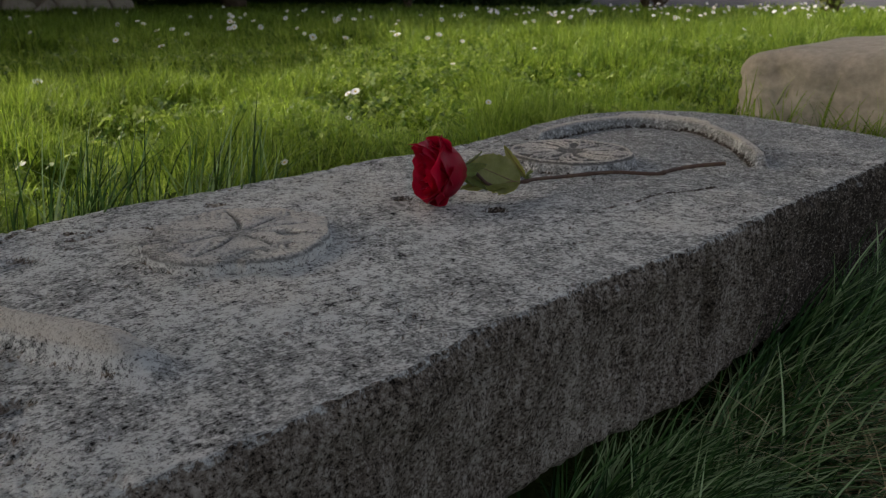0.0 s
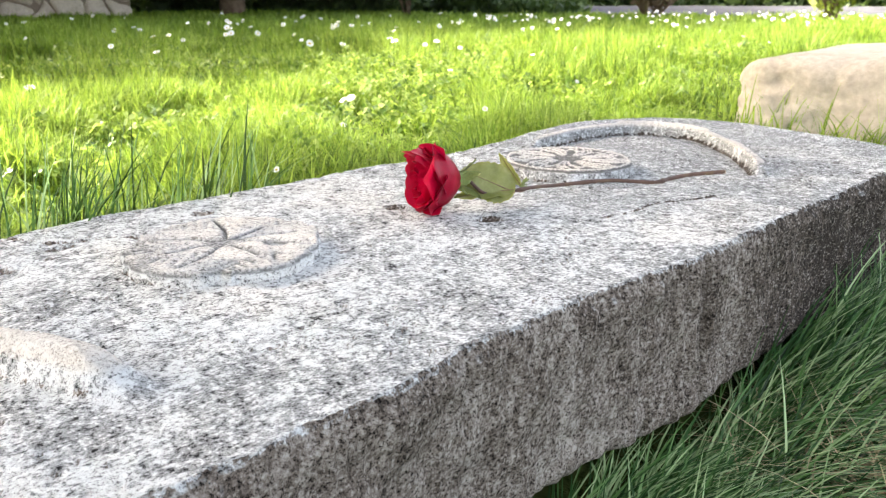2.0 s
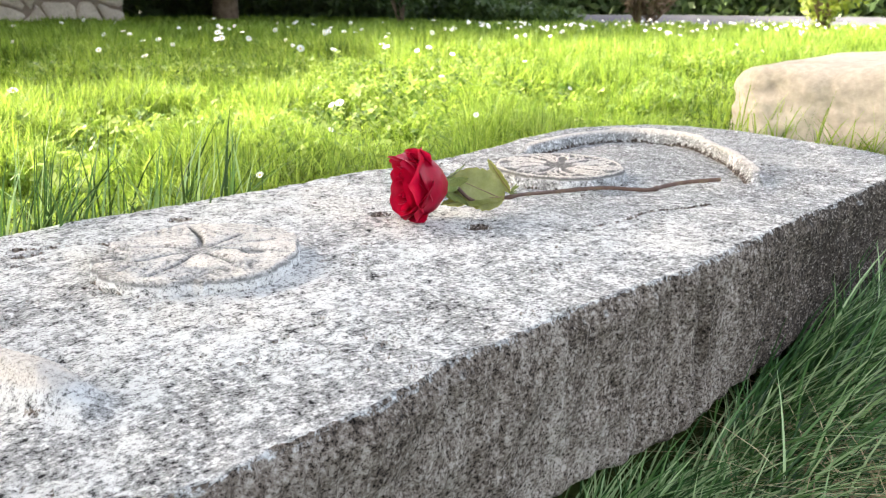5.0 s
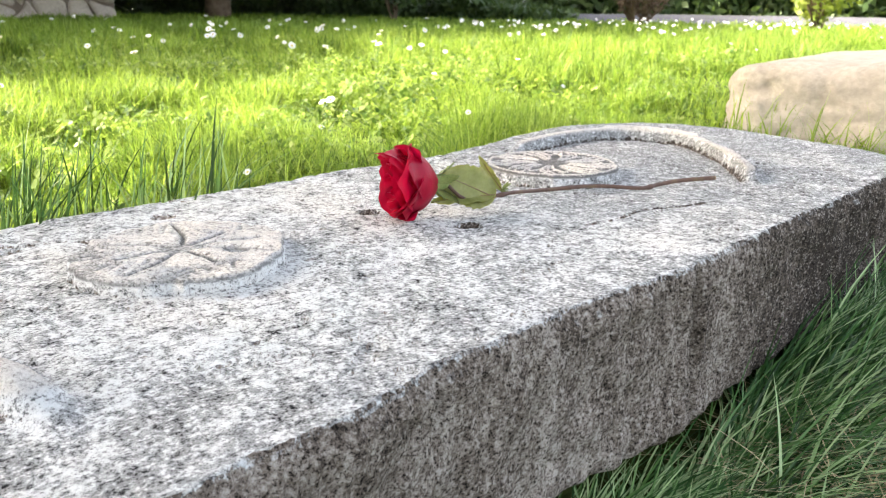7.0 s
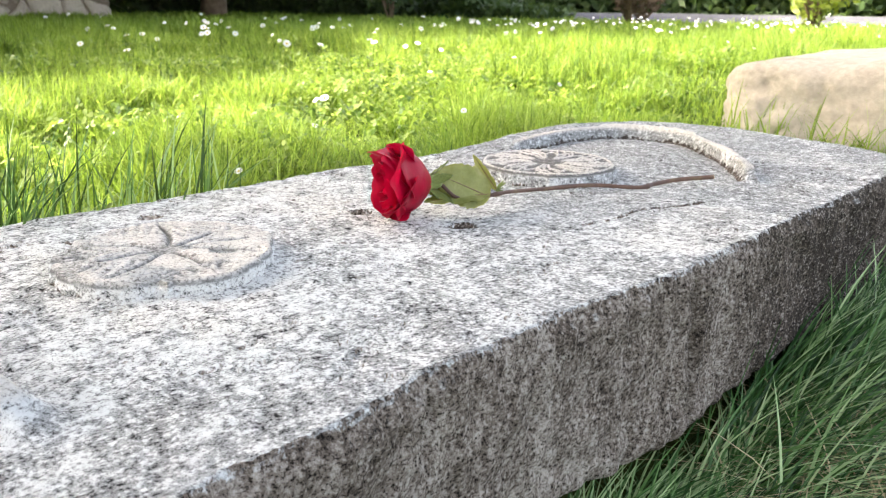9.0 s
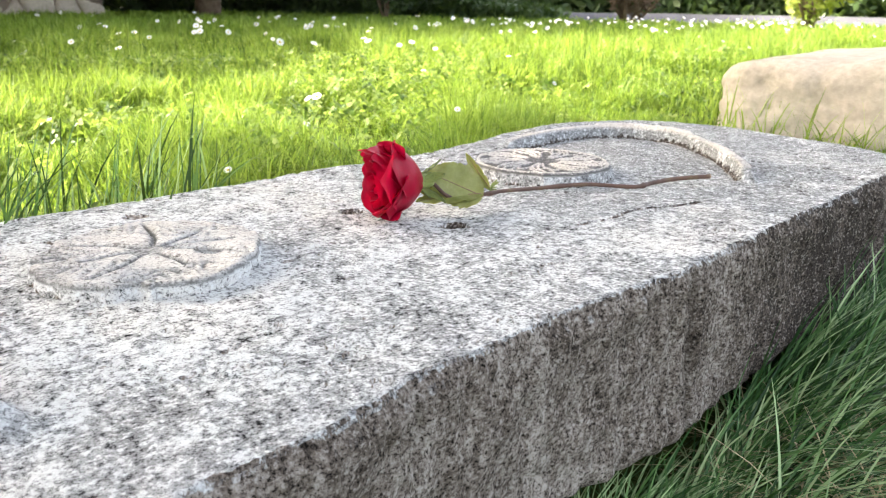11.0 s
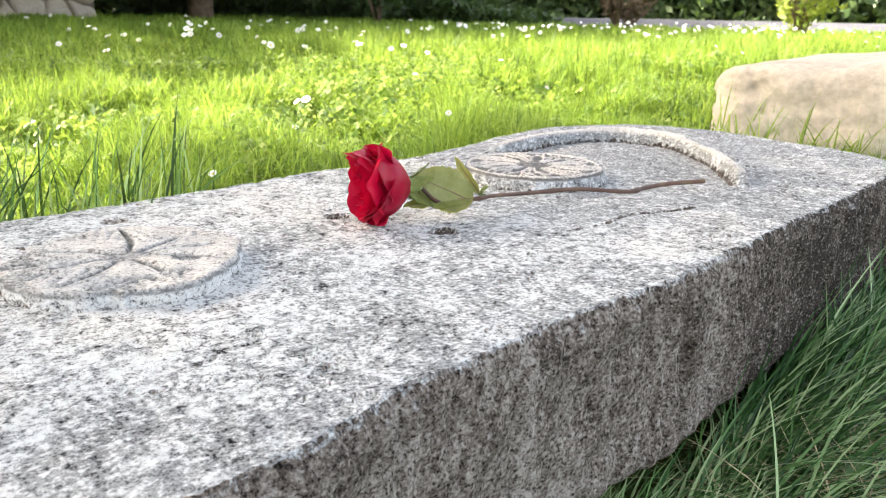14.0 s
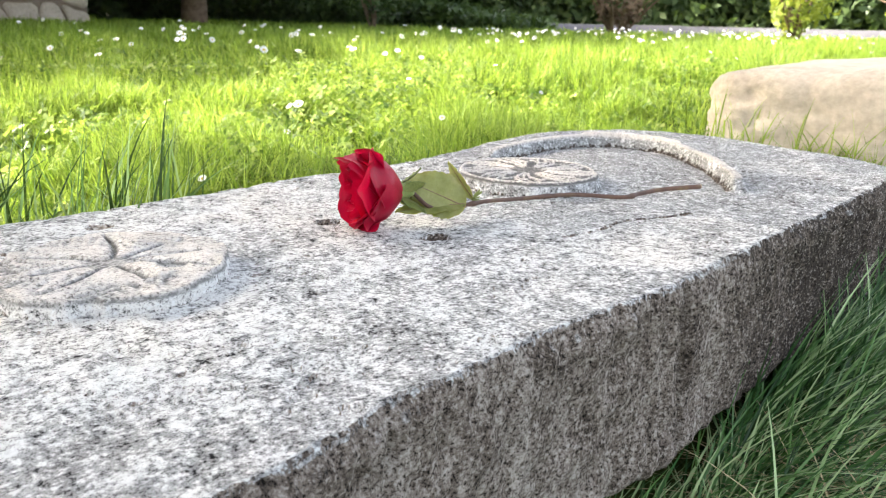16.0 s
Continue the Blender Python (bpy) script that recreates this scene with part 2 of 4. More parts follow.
HEDGE = leafy("hedge_leaf", [(0.2, (0.03, 0.055, 0.02)), (0.6, (0.06, 0.10, 0.035)), (0.9, (0.12, 0.17, 0.05))], 0.5, 0.2, (0.15, 0.25, 0.03), 2.0)
SHRUB = leafy("shrub_leaf", [(0.2, (0.09, 0.14, 0.02)), (0.6, (0.2, 0.26, 0.04)), (0.9, (0.36, 0.40, 0.10))], 0.5, 0.35, (0.45, 0.5, 0.05), 5.0)
BARK = plain("bark", [(0.3, (0.09, 0.06, 0.04)), (0.7, (0.22, 0.16, 0.11))], 14.0, 0.9, 0.2, 0.7, 0.006)
BEIGE = plain("beige_sandstone", [(0.25, (0.36, 0.31, 0.245)), (0.5, (0.455, 0.40, 0.325)), (0.75, (0.53, 0.475, 0.395))], 7.0, 0.9, 0.2, 0.6, 0.004)
GRAVEL = plain("grey_gravel", [(0.3, (0.05, 0.05, 0.055)), (0.7, (0.105, 0.105, 0.115))], 6.0, 0.9, 0.2, 0.6, 0.004)

# ---- ground ----
TOP = 0.30


def ground_z(x, y):
    x, y = np.asarray(x, float), np.asarray(y, float)
    left = 0.205 + 0.125 * np.interp(np.hypot(x + 0.3, y), (0.3, 1.5, 3.0, 5.0), (0.0, 0.4, 0.8, 1.0))
    right = 0.07 + 0.10 * smooth(0.6, 3.5, x)
    side = smooth(-0.45, 0.0, x - 0.9 * np.clip(y - 1.0, 0, 9) * smooth(1.0, 2.0, y)) * smooth(-2.6, -0.8, y)
    z = left * (1 - side) + right * side
    z = z - 0.085 * np.exp(-(((x + 0.25) / 0.75) ** 2 + ((y - 1.35) / 0.42) ** 2))
    return z + 0.02 * (fbm(x * 1.3, y * 1.3, 3, 5) - 0.5) + 0.05 * (fbm(x * 0.25, y * 0.25, 2, 9) - 0.5) * smooth(2, 6, np.hypot(x, y))


def build_ground():
    s = np.sinh(np.linspace(-1, 1, 241) * 6.2) / np.sinh(6.2) * 90
    X, Y = np.meshgrid(s - 0.5, s + 0.5, indexing="ij")
    v = np.stack([X, Y, ground_z(X, Y)], -1)
    ob = mesh_from("ground", v, grid_faces(241, 241), SOIL)
    tagged(ob, "earth ground under a mown meadow lawn", "ground", kind="structure")


build_ground()

# ---- carved slab ----
LEFT = ((-0.9, -0.3, -0.15, -0.08, 0.0, 0.08, 0.16, 0.28, 0.37, 0.53, 0.61, 0.80, 1.1), (-0.465, -0.468, -0.471, -0.488, -0.500, -0.500, -0.499, -0.514, -0.512, -0.531, -0.546, -0.584, -0.60))
RIGHT = ((-0.9, -0.16, -0.09, 0.0, 0.1, 0.18, 0.27, 0.33, 0.485, 0.785, 1.1), (0.035, 0.020, 0.015, -0.001, -0.006, -0.009, 0.001, -0.006, -0.017, -0.038, -0.07))
ARCS = [
    [(-0.440, 0.520), (-0.466, 0.60), (-0.474, 0.70), (-0.440, 0.795), (-0.356, 0.830), (-0.271, 0.784), (-0.181, 0.698), (-0.127, 0.627)],
    [(-0.455, -0.20), (-0.42, -0.29), (-0.33, -0.315), (-0.235, -0.258), (-0.15, -0.221), (-0.068, -0.180)],
]
ROSETTES = [(-0.280, -0.031, 0.62), (-0.320, 0.479, 1.25)]
R_ROSE = 0.087
GROOVES = (2.03, 2.72, -2.52, -1.72, -0.93, 0.0, 0.86, 1.45)


def spline(points, count=420):
    p = np.asarray(points, float)
    t = np.linspace(0, len(p) - 1, count)
    q = np.vstack([2 * p[0] - p[1], p, 2 * p[-1] - p[-2]])
    i = np.minimum(t.astype(int), len(p) - 2)
    u = (t - i)[:, None]
    a, b, c, d = q[i], q[i + 1], q[i + 2], q[i + 3]
    return 0.5 * (2 * b + (c - a) * u + (2 * a - 5 * b + 4 * c - d) * u ** 2 + (3 * b - a - 3 * c + d) * u ** 3)


def curve_distance(x, y, points):
    p = spline(points)
    best = np.full(x.shape, 9.0)
    at = np.zeros(x.shape)
    for k, (px, py) in enumerate(p):
        d = np.hypot(x - px, y - py)
        at = np.where(d < best, k / (len(p) - 1), at)
        best = np.minimum(best, d)
    return best, at


def slab_top(x, y):
    """Height of the slab's worn upper face over its mean plane."""
    z = 0.006 * (fbm(x * 4, y * 4, 2, 3) - 0.5) + 0.0022 * (fbm(x * 22, y * 16, 4, 11) - 0.5)
    z = z + 0.0018 * (fbm(x * 90, y * 70, 4, 21, 0.75) - 0.5)
    z = z - 0.0016 * smooth(0.60, 0.74, fbm(x * 110, y * 80, 3, 31, 0.6)) * smooth(0.42, 0.6, fbm(x * 12, y * 12, 2, 35))
    for k, arc in enumerate(ARCS):
        d, at = curve_distance(x, y, arc)
        fade = smooth(0, 0.05 if k == 0 else 0.12, 1 - at) * (smooth(0, 0.12, at) if k == 0 else 1)
        rag = d + 0.0035 * (fbm(x * 60, y * 60, 3, 8) - 0.5)
        z = z + (0.0190 if k == 0 else 0.0225) * fade * (1 - smooth(0.0045, 0.0135 if k == 0 else 0.0190, rag))
        cx, cy, _ = ROSETTES[1 - k]
        # the field between the arch and its disc is cut lower
        z = z - 0.0035 * fade * smooth(0.055, 0.012, d) * (np.hypot(x - cx, y - cy - (0.12 if k == 0 else 0)) < 0.225)
    for cx, cy, _ in ROSETTES:
        r = np.hypot(x - cx, y - cy) + 0.006 * (fbm(x * 30, y * 30, 3, 41) - 0.5)
        z = z + 0.002 * (1 - smooth(R_ROSE - 0.006, R_ROSE + 0.02, r))
    for hx, hy, hr, hd in ((-0.215, 0.228, 0.013, 0.016), (-0.313, 0.187, 0.011, 0.018), (-0.40, -0.13, 0.010, 0.006), (-0.43, 0.02, 0.012, 0.005), (-0.06, -0.30, 0.03, 0.005), (-0.10, -0.27, 0.012, 0.006), (-0.36, -0.19, 0.02, 0.005)):
        z = z - 1.1 * hd * (1 - smooth(0.45, 1.0, np.hypot((x - hx) / hr, (y - hy) / hr / 1.3) + 0.7 * (fbm(x * 90, y * 90, 3, 61) - 0.5)))
    for crack, deep in (([(-0.139, 0.318), (-0.136, 0.37), (-0.142, 0.41), (-0.128, 0.46), (-0.118, 0.50)], 0.0045), ([(-0.47, -0.16), (-0.42, -0.13), (-0.40, -0.08), (-0.37, -0.06)], 0.006), ([(-0.09, -0.40), (-0.12, -0.33), (-0.17, -0.30)], 0.005)):
        d, at = curve_distance(x, y, crack)
        z = z - 0.85 * deep * (1 - smooth(0.0005, 0.0034, d + 0.006 * (fbm(x * 90, y * 90, 3, 71) - 0.4)))
    return z


def build_slab():
    thick = 0.166
    nu, nv, nd = 250, 900, 44
    u = np.concatenate([np.zeros(nd), np.linspace(0, 1, nu), np.ones(nd)])
    du = np.concatenate([np.linspace(1, 0, nd + 1)[:-1], np.zeros(nu), np.linspace(0, 1, nd + 1)[1:]])
    v = np.concatenate([np.zeros(nd), np.linspace(0, 1, nv) ** 0.88, np.ones(nd)])
    dv = np.concatenate([np.linspace(1, 0, nd + 1)[:-1], np.zeros(nv), np.linspace(0, 1, nd + 1)[1:]])
    U, V = np.meshgrid(u, v, indexing="ij")
    DU, DV = np.meshgrid(du, dv, indexing="ij")
    far = np.interp(U, (0, 0.1, 0.22, 0.42, 0.65, 0.85, 1), (0.87, 0.96, 1.005, 1.04, 1.03, 1.0, 0.95))
    Y = -0.80 + V * (far + 0.80)
    XL, XR = np.interp(Y, *LEFT), np.interp(Y, *RIGHT)
    XL = XL + 0.010 * (fbm(Y * 18, Y * 0 + 3, 3, 81) - 0.5)
    XR = XR + 0.007 * (fbm(Y * 22, Y * 0 + 7, 3, 82, 0.6) - 0.5) + 0.0045 * (fbm(Y * 150, Y * 0 + 3, 3, 83, 0.7) - 0.5)
    X = XL + U * (XR - XL)
    D = np.maximum(DU, DV)
    z = slab_top(X, Y)
    # worn arris: the faces round off near the edges
    edge = np.minimum(np.minimum(X - XL, XR - X), np.minimum(Y + 0.80, (1 - V) * (far + 0.80)))
    chip = 0.001 + 0.005 * fbm(X * 50, Y * 50, 3, 91)
    z = z - 0.0040 * (1 - smooth(0, 1, edge / chip)) * (D == 0) - 0.0040 * (D > 0)
    bottom = thick + 0.012 * (fbm(Y * 9, X * 9, 3, 95) - 0.5)
    Z = TOP + z - D * bottom
    S = D * thick
    rough = 0.016 * (fbm(Y * 16, S * 16 + 5, 4, 101, 0.6) - 0.5) + 0.009 * (fbm(Y * 60, S * 45, 4, 105, 0.65) - 0.5)
    under = 0.03 * smooth(0.8, 1.0, D) ** 2
    rough = rough - 0.012 * np.exp(-(((Y - 0.289 - 0.05 * S) / 0.005) ** 2)) - 0.008 * np.exp(-(((Y + 0.005 + 0.1 * S) / 0.006) ** 2)) * smooth(0.07, 0.0, S)
    sx = np.sign(DU * (U - 0.5)) * (DU >= DV)
    sy = np.sign(DV * (V - 0.5)) * (DV > DU)
    X = X + sx * smooth(0, 0.06, D) * (rough - under + 0.004)
    Y = Y + sy * smooth(0, 0.06, D) * (rough - under + 0.004)
    n0, n1 = U.shape
    verts = np.stack([X, Y, Z], -1).reshape(-1, 3)
    slab = tagged(new("grave_slab"), "weathered pale grey limestone grave slab with carved rosettes", "gravestone")
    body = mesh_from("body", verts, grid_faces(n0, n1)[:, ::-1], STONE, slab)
    # underside
    loop = [i * n1 for i in range(n0)] + [(n0 - 1) * n1 + j for j in range(n1)] + [i * n1 + n1 - 1 for i in range(n0 - 1, -1, -1)] + [j for j in range(n1 - 1, -1, -1)]
    ring = verts[loop[::4]]
    mesh_from("underside", np.vstack([ring, ring.mean(0)[None]]), [[k, (k + 1) % len(ring), len(ring)] for k in range(len(ring))], STONE, slab, False)
    # rosettes: shallow discs with carved petals, a rim and a worn hub
    for cx, cy, turn in ROSETTES:
        rr, aa = np.meshgrid(np.linspace(0, 1, 84), np.arange(560) / 560 * 2 * np.pi, indexing="ij")
        wob = 1.02 + 0.07 * (fbm(np.cos(aa) * 2 + cx * 9, np.sin(aa) * 2 + cy * 9, 3, 111) - 0.5)
        r = rr * R_ROSE * wob
        x, y = cx + r * np.cos(aa), cy + r * np.sin(aa)
        uneven = fbm(x * 45, y * 45, 3, 127)
        if turn < 1:
            # petals parted by narrow cuts of uneven length, each scratched with nested veins
            order = sorted(a % (2 * np.pi) for a in GROOVES)
            gap = np.full(aa.shape, 9.0)
            for k, g in enumerate(order):
                off = np.abs((aa - g - 0.10 * np.sin(rr * 4 + k) + np.pi) % (2 * np.pi) - np.pi) * r
                reach = 0.60 + 0.26 * ((k * 5) % 3) / 2
                gap = np.minimum(gap, off + 0.02 * smooth(reach, reach + 0.05, rr))
            cut = np.exp(-(gap / (0.0011 + 0.0013 * np.sin(np.pi * np.clip(rr / 0.85, 0, 1)))) ** 2) * smooth(0.10, 0.20, rr)
            veins = smooth(0.2, 0.8, 0.5 + 0.5 * np.sin((gap * 1.0 + 0.35 * r) / 0.0016)) * smooth(0.004, 0.008, gap) * smooth(0.25, 0.45, rr) * (1 - smooth(0.80, 0.9, rr))
            z = 0.0130 - 0.0046 * cut * (0.55 + 0.9 * uneven) - 0.0019 * veins * smooth(0.35, 0.6, uneven)
            z = z + 0.0016 * np.sin(np.pi * np.clip(gap / 0.03, 0, 1)) * smooth(0.1, 0.3, rr) - 0.0018 * smooth(0.30, 0.0, rr)
            z = z - 0.010 * np.exp(-((((x + 0.247) / 0.010) ** 2 + ((y - 0.0) / 0.008) ** 2) ** 2))
            z = z + 0.006 * (fbm(x * 4, y * 4, 2, 3) - 0.5)
        else:
            # thin raised spokes, leaf outlines and a rim over a sunk floor
            k = (aa - turn + 0.15 * np.sin(rr * 4)) / (2 * np.pi) * 9
            leaf = 0.20 * np.sin(np.pi * np.clip(rr / 0.85, 0, 1)) ** 0.8 + 0.15 * smooth(0.3, 0.8, rr)
            away = np.minimum(np.abs(np.abs(k - np.round(k)) - leaf), np.abs(k - np.round(k)))
            spoke = np.exp(-((away / 9 * 2 * np.pi * r) / 0.0019) ** 2) * smooth(0.16, 0.28, rr)
            scroll = np.exp(-((rr - 0.62 - 0.08 * np.sin(aa * 18)) * R_ROSE / 0.0024) ** 2)
            proud = np.maximum.reduce([spoke, scroll, np.exp(-((rr - 0.875) / 0.028) ** 2)])
            z = 0.0150 + 0.0024 * proud
        z = z + (0.0016 if turn < 1 else 0.0006) * (fbm(x * 80, y * 80, 4, 121, 0.7) - 0.5) + 0.0006 * (fbm(x * 14, y * 14, 2, 123) - 0.5)
        z = z - 0.024 * smooth(0.91 if turn < 1 else 0.89, 1.0, rr + (0.24 if turn < 1 else 0.12) * (uneven - 0.5)) - 0.022 * smooth(0.965, 1.0, rr) + 0.003 * (fbm(x * 120, y * 120, 3, 129) - 0.5) * smooth(0.85, 0.95, rr)
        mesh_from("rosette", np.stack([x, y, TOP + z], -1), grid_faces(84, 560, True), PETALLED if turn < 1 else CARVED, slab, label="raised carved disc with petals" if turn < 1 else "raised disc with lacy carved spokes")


build_slab()

# ---- beige stone block ----
def build_block():
    n = 70
    a, b = np.meshgrid(np.linspace(-1, 1, n), np.arange(4 * n) / (4 * n) * 2 * np.pi, indexing="ij")
    p = 11.0
    ca, sa = np.cos(b), np.sin(b)
    r = (np.abs(ca) ** p + np.abs(sa) ** p) ** (-1 / p)
    lat = a * np.pi / 2
    q = 8.0
    cl, sl = np.cos(lat), np.sin(lat)
    rl = (np.abs(cl) ** q + np.abs(sl) ** q) ** (-1 / q)
    x, y, z = r * ca * cl * rl, r * sa * cl * rl, sl * rl
    bumpy = 1 + 0.05 * (fbm(x * 2 + 5, y * 2 + z * 2, 4, 131) - 0.5) + 0.02 * (fbm(x * 9, y * 9 + z * 9, 3, 133) - 0.5)
    v = np.stack([x * 0.53 * bumpy, y * 0.36 * bumpy, z * 0.155 * (1 + 0.25 * (fbm(x * 2, y * 2, 3, 137) - 0.5)) + 0.03 * x * smooth(-0.3, 0.7, z)], -1)
    # broken hollows and splits on the near face
    v[..., 1] += 0.006 * smooth(0.55, 0.75, fbm(x * 5, z * 3, 3, 139)) * (y < -0.5) + (0.018 * np.exp(-(((x + 0.74 + 0.08 * z) / 0.012) ** 2)) + 0.014 * np.exp(-(((x + 0.60 - 0.05 * z) / 0.014) ** 2)) * smooth(-0.2, 0.2, z)) * (y < -0.5)
    ob = mesh_from("stone_block", v, grid_faces(n, 4 * n, True), BEIGE)
    tagged(ob, "beige rounded sandstone block lying in the lawn grass", "stone block")
    ob.matrix_world = pose(-0.125, 1.80, 0.266, 0, 0, 6)


build_block()

# ---- rose ----
def petal_material():
    m, n, l, b = material("red_rose_petal", 0.42, 0.28)
    c = obj_coord(n)
    vein = tex_noise(n, l, c, 260.0, 3.0, 0.6, (1.0, 1.0, 0.15))
    tone = tex_noise(n, l, c, 45.0, 3.0)
    col = mix(n, l, 0.5, ramp(n, l, tone, [(0.3, (0.25, 0.0004, 0.016)), (0.7, (0.46, 0.0008, 0.032))]), ramp(n, l, vein, [(0.3, (0.25, 0.0004, 0.016)), (0.7, (0.46, 0.0008, 0.032))]))
    l.new(col, b.inputs["Base Color"])
    b.inputs["Sheen Weight"].default_value = 0.03
    b.inputs["Sheen Tint"].default_value = (1.0, 0.25, 0.3, 1)
    bump(n, l, b, vein, 0.25, 0.0006)
    t = n.new("ShaderNodeBsdfTranslucent")
    t.inputs[0].default_value = (0.72, 0.002, 0.045, 1)
    s = n.new("ShaderNodeMixShader")
    s.inputs[0].default_value = 0.22
    l.new(b.outputs[0], s.inputs[1])
    l.new(t.outputs[0], s.inputs[2])
    l.new(s.outputs[0], n["Material Output"].inputs[0])
    return m


def rose_leaf_material():
    m, n, l, b = material("rose_leaf", 0.42, 0.4)
    c = obj_coord(n)
    tone = tex_noise(n, l, c, 60.0, 4.0)
    speck = tex_noise(n, l, c, 400.0, 3.0)
    col = mix(n, l, 0.3, ramp(n, l, tone, [(0.3, (0.20, 0.225, 0.06)), (0.55, (0.33, 0.34, 0.12)), (0.75, (0.46, 0.42, 0.20))]), ramp(n, l, speck, [(0.3, (0.3, 0.3, 0.3)), (0.7, (0.7, 0.7, 0.7))]), "OVERLAY")
    l.new(col, b.inputs["Base Color"])
    bump(n, l, b, speck, 0.3, 0.0005)
    t = n.new("ShaderNodeBsdfTranslucent")
    t.inputs[0].default_value = (0.45, 0.48, 0.06, 1)
    s = n.new("ShaderNodeMixShader")
    s.inputs[0].default_value = 0.35
    l.new(b.outputs[0], s.inputs[1])
    l.new(t.outputs[0], s.inputs[2])
    l.new(s.outputs[0], n["Material Output"].inputs[0])
    return m


PETAL, ROSELEAF = petal_material(), rose_leaf_material()
STEM = plain("brown_rose_stem", [(0.3, (0.055, 0.03, 0.02)), (0.55, (0.11, 0.06, 0.04)), (0.75, (0.15, 0.11, 0.05))], 60.0, 0.5, 0.35, 0.3, 0.0006)
RIB = plain("reddish_midrib", [(0.3, (0.20, 0.13, 0.05)), (0.7, (0.30, 0.22, 0.09))], 80.0, 0.5, 0.3, 0.2, 0.0003)
CALYX = plain("green_calyx", [(0.3, (0.12, 0.17, 0.04)), (0.7, (0.24, 0.29, 0.09))], 70.0, 0.5, 0.3, 0.3, 0.0006)


def petal_mesh(rng, th0, R, H, half, curl, tip, flare):
    s, t = np.meshgrid(np.linspace(-1, 1, 17), np.linspace(0, 1, 15), indexing="ij")
    shape = np.sin(np.pi * (0.10 + 0.62 * t)) ** 0.7
    th = th0 + s * half * shape
    lip = smooth(0.62, 1.0, t)
    rad = R * (1.02 - 0.8 * (1 - t) ** 2.6 - 0.10 * smooth(0.4, 0.8, t)) + flare * R * t ** 2 + curl * lip * (0.7 + 0.5 * np.abs(s)) + 0.0016 * s * t
    rad = rad + 0.0022 * (fbm(s * 1.7 + th0 * 5, t * 2.5 + R * 300, 3, 151) - 0.5) * (0.3 + t)
    top = 1 - 0.26 * np.abs(s) ** 2.4 + tip * np.exp(-(s / 0.22) ** 2)
    z = H * t * (1 - (1 - top) * t) - 0.35 * curl * lip ** 2
    z = z + 0.0014 * (fbm(s * 3 + th0 * 3, t * 2, 2, 157) - 0.5) * t
    return np.stack([rad * np.cos(th), rad * np.sin(th), z], -1), grid_faces(17, 15)


def leaf_mesh(base, tip, normal, width, fold=0.25, droop=0.1, teeth=9, nu=37, nv=9):
    base, tip, normal = Vector(base), Vector(tip), Vector(normal).normalized()
    axis = tip - base
    length = axis.length
    axis.normalize()
    side = axis.cross(normal).normalized()
    normal = side.cross(axis)
    u, v = np.meshgrid(np.linspace(0, 1, nu), np.linspace(-1, 1, nv), indexing="ij")
    half = width / 2 * np.sin(np.pi * u ** 0.8) ** 0.75 * (1 + 0.10 * ((u * teeth) % 1.0 - 0.5) * (np.abs(v) > 0.9))
    off = v * half
    lift = fold * np.abs(off) - droop * length * (u - 0.5) ** 2 + 0.04 * width * np.sin(u * 21) * v ** 2
    lift = lift - 0.0006 * np.exp(-(v / 0.14) ** 2) + 0.0004 * np.sin(u * 40 + np.abs(v) * 6) * np.abs(v)
    p = np.array(base) + (u * length)[..., None] * np.array(axis) + off[..., None] * np.array(side) + lift[..., None] * np.array(normal)
    under = p - np.array(normal) * 0.0005
    faces = grid_faces(nu, nv)
    return np.vstack([p.reshape(-1, 3), under.reshape(-1, 3)]), np.vstack([faces, faces[:, ::-1] + nu * nv])


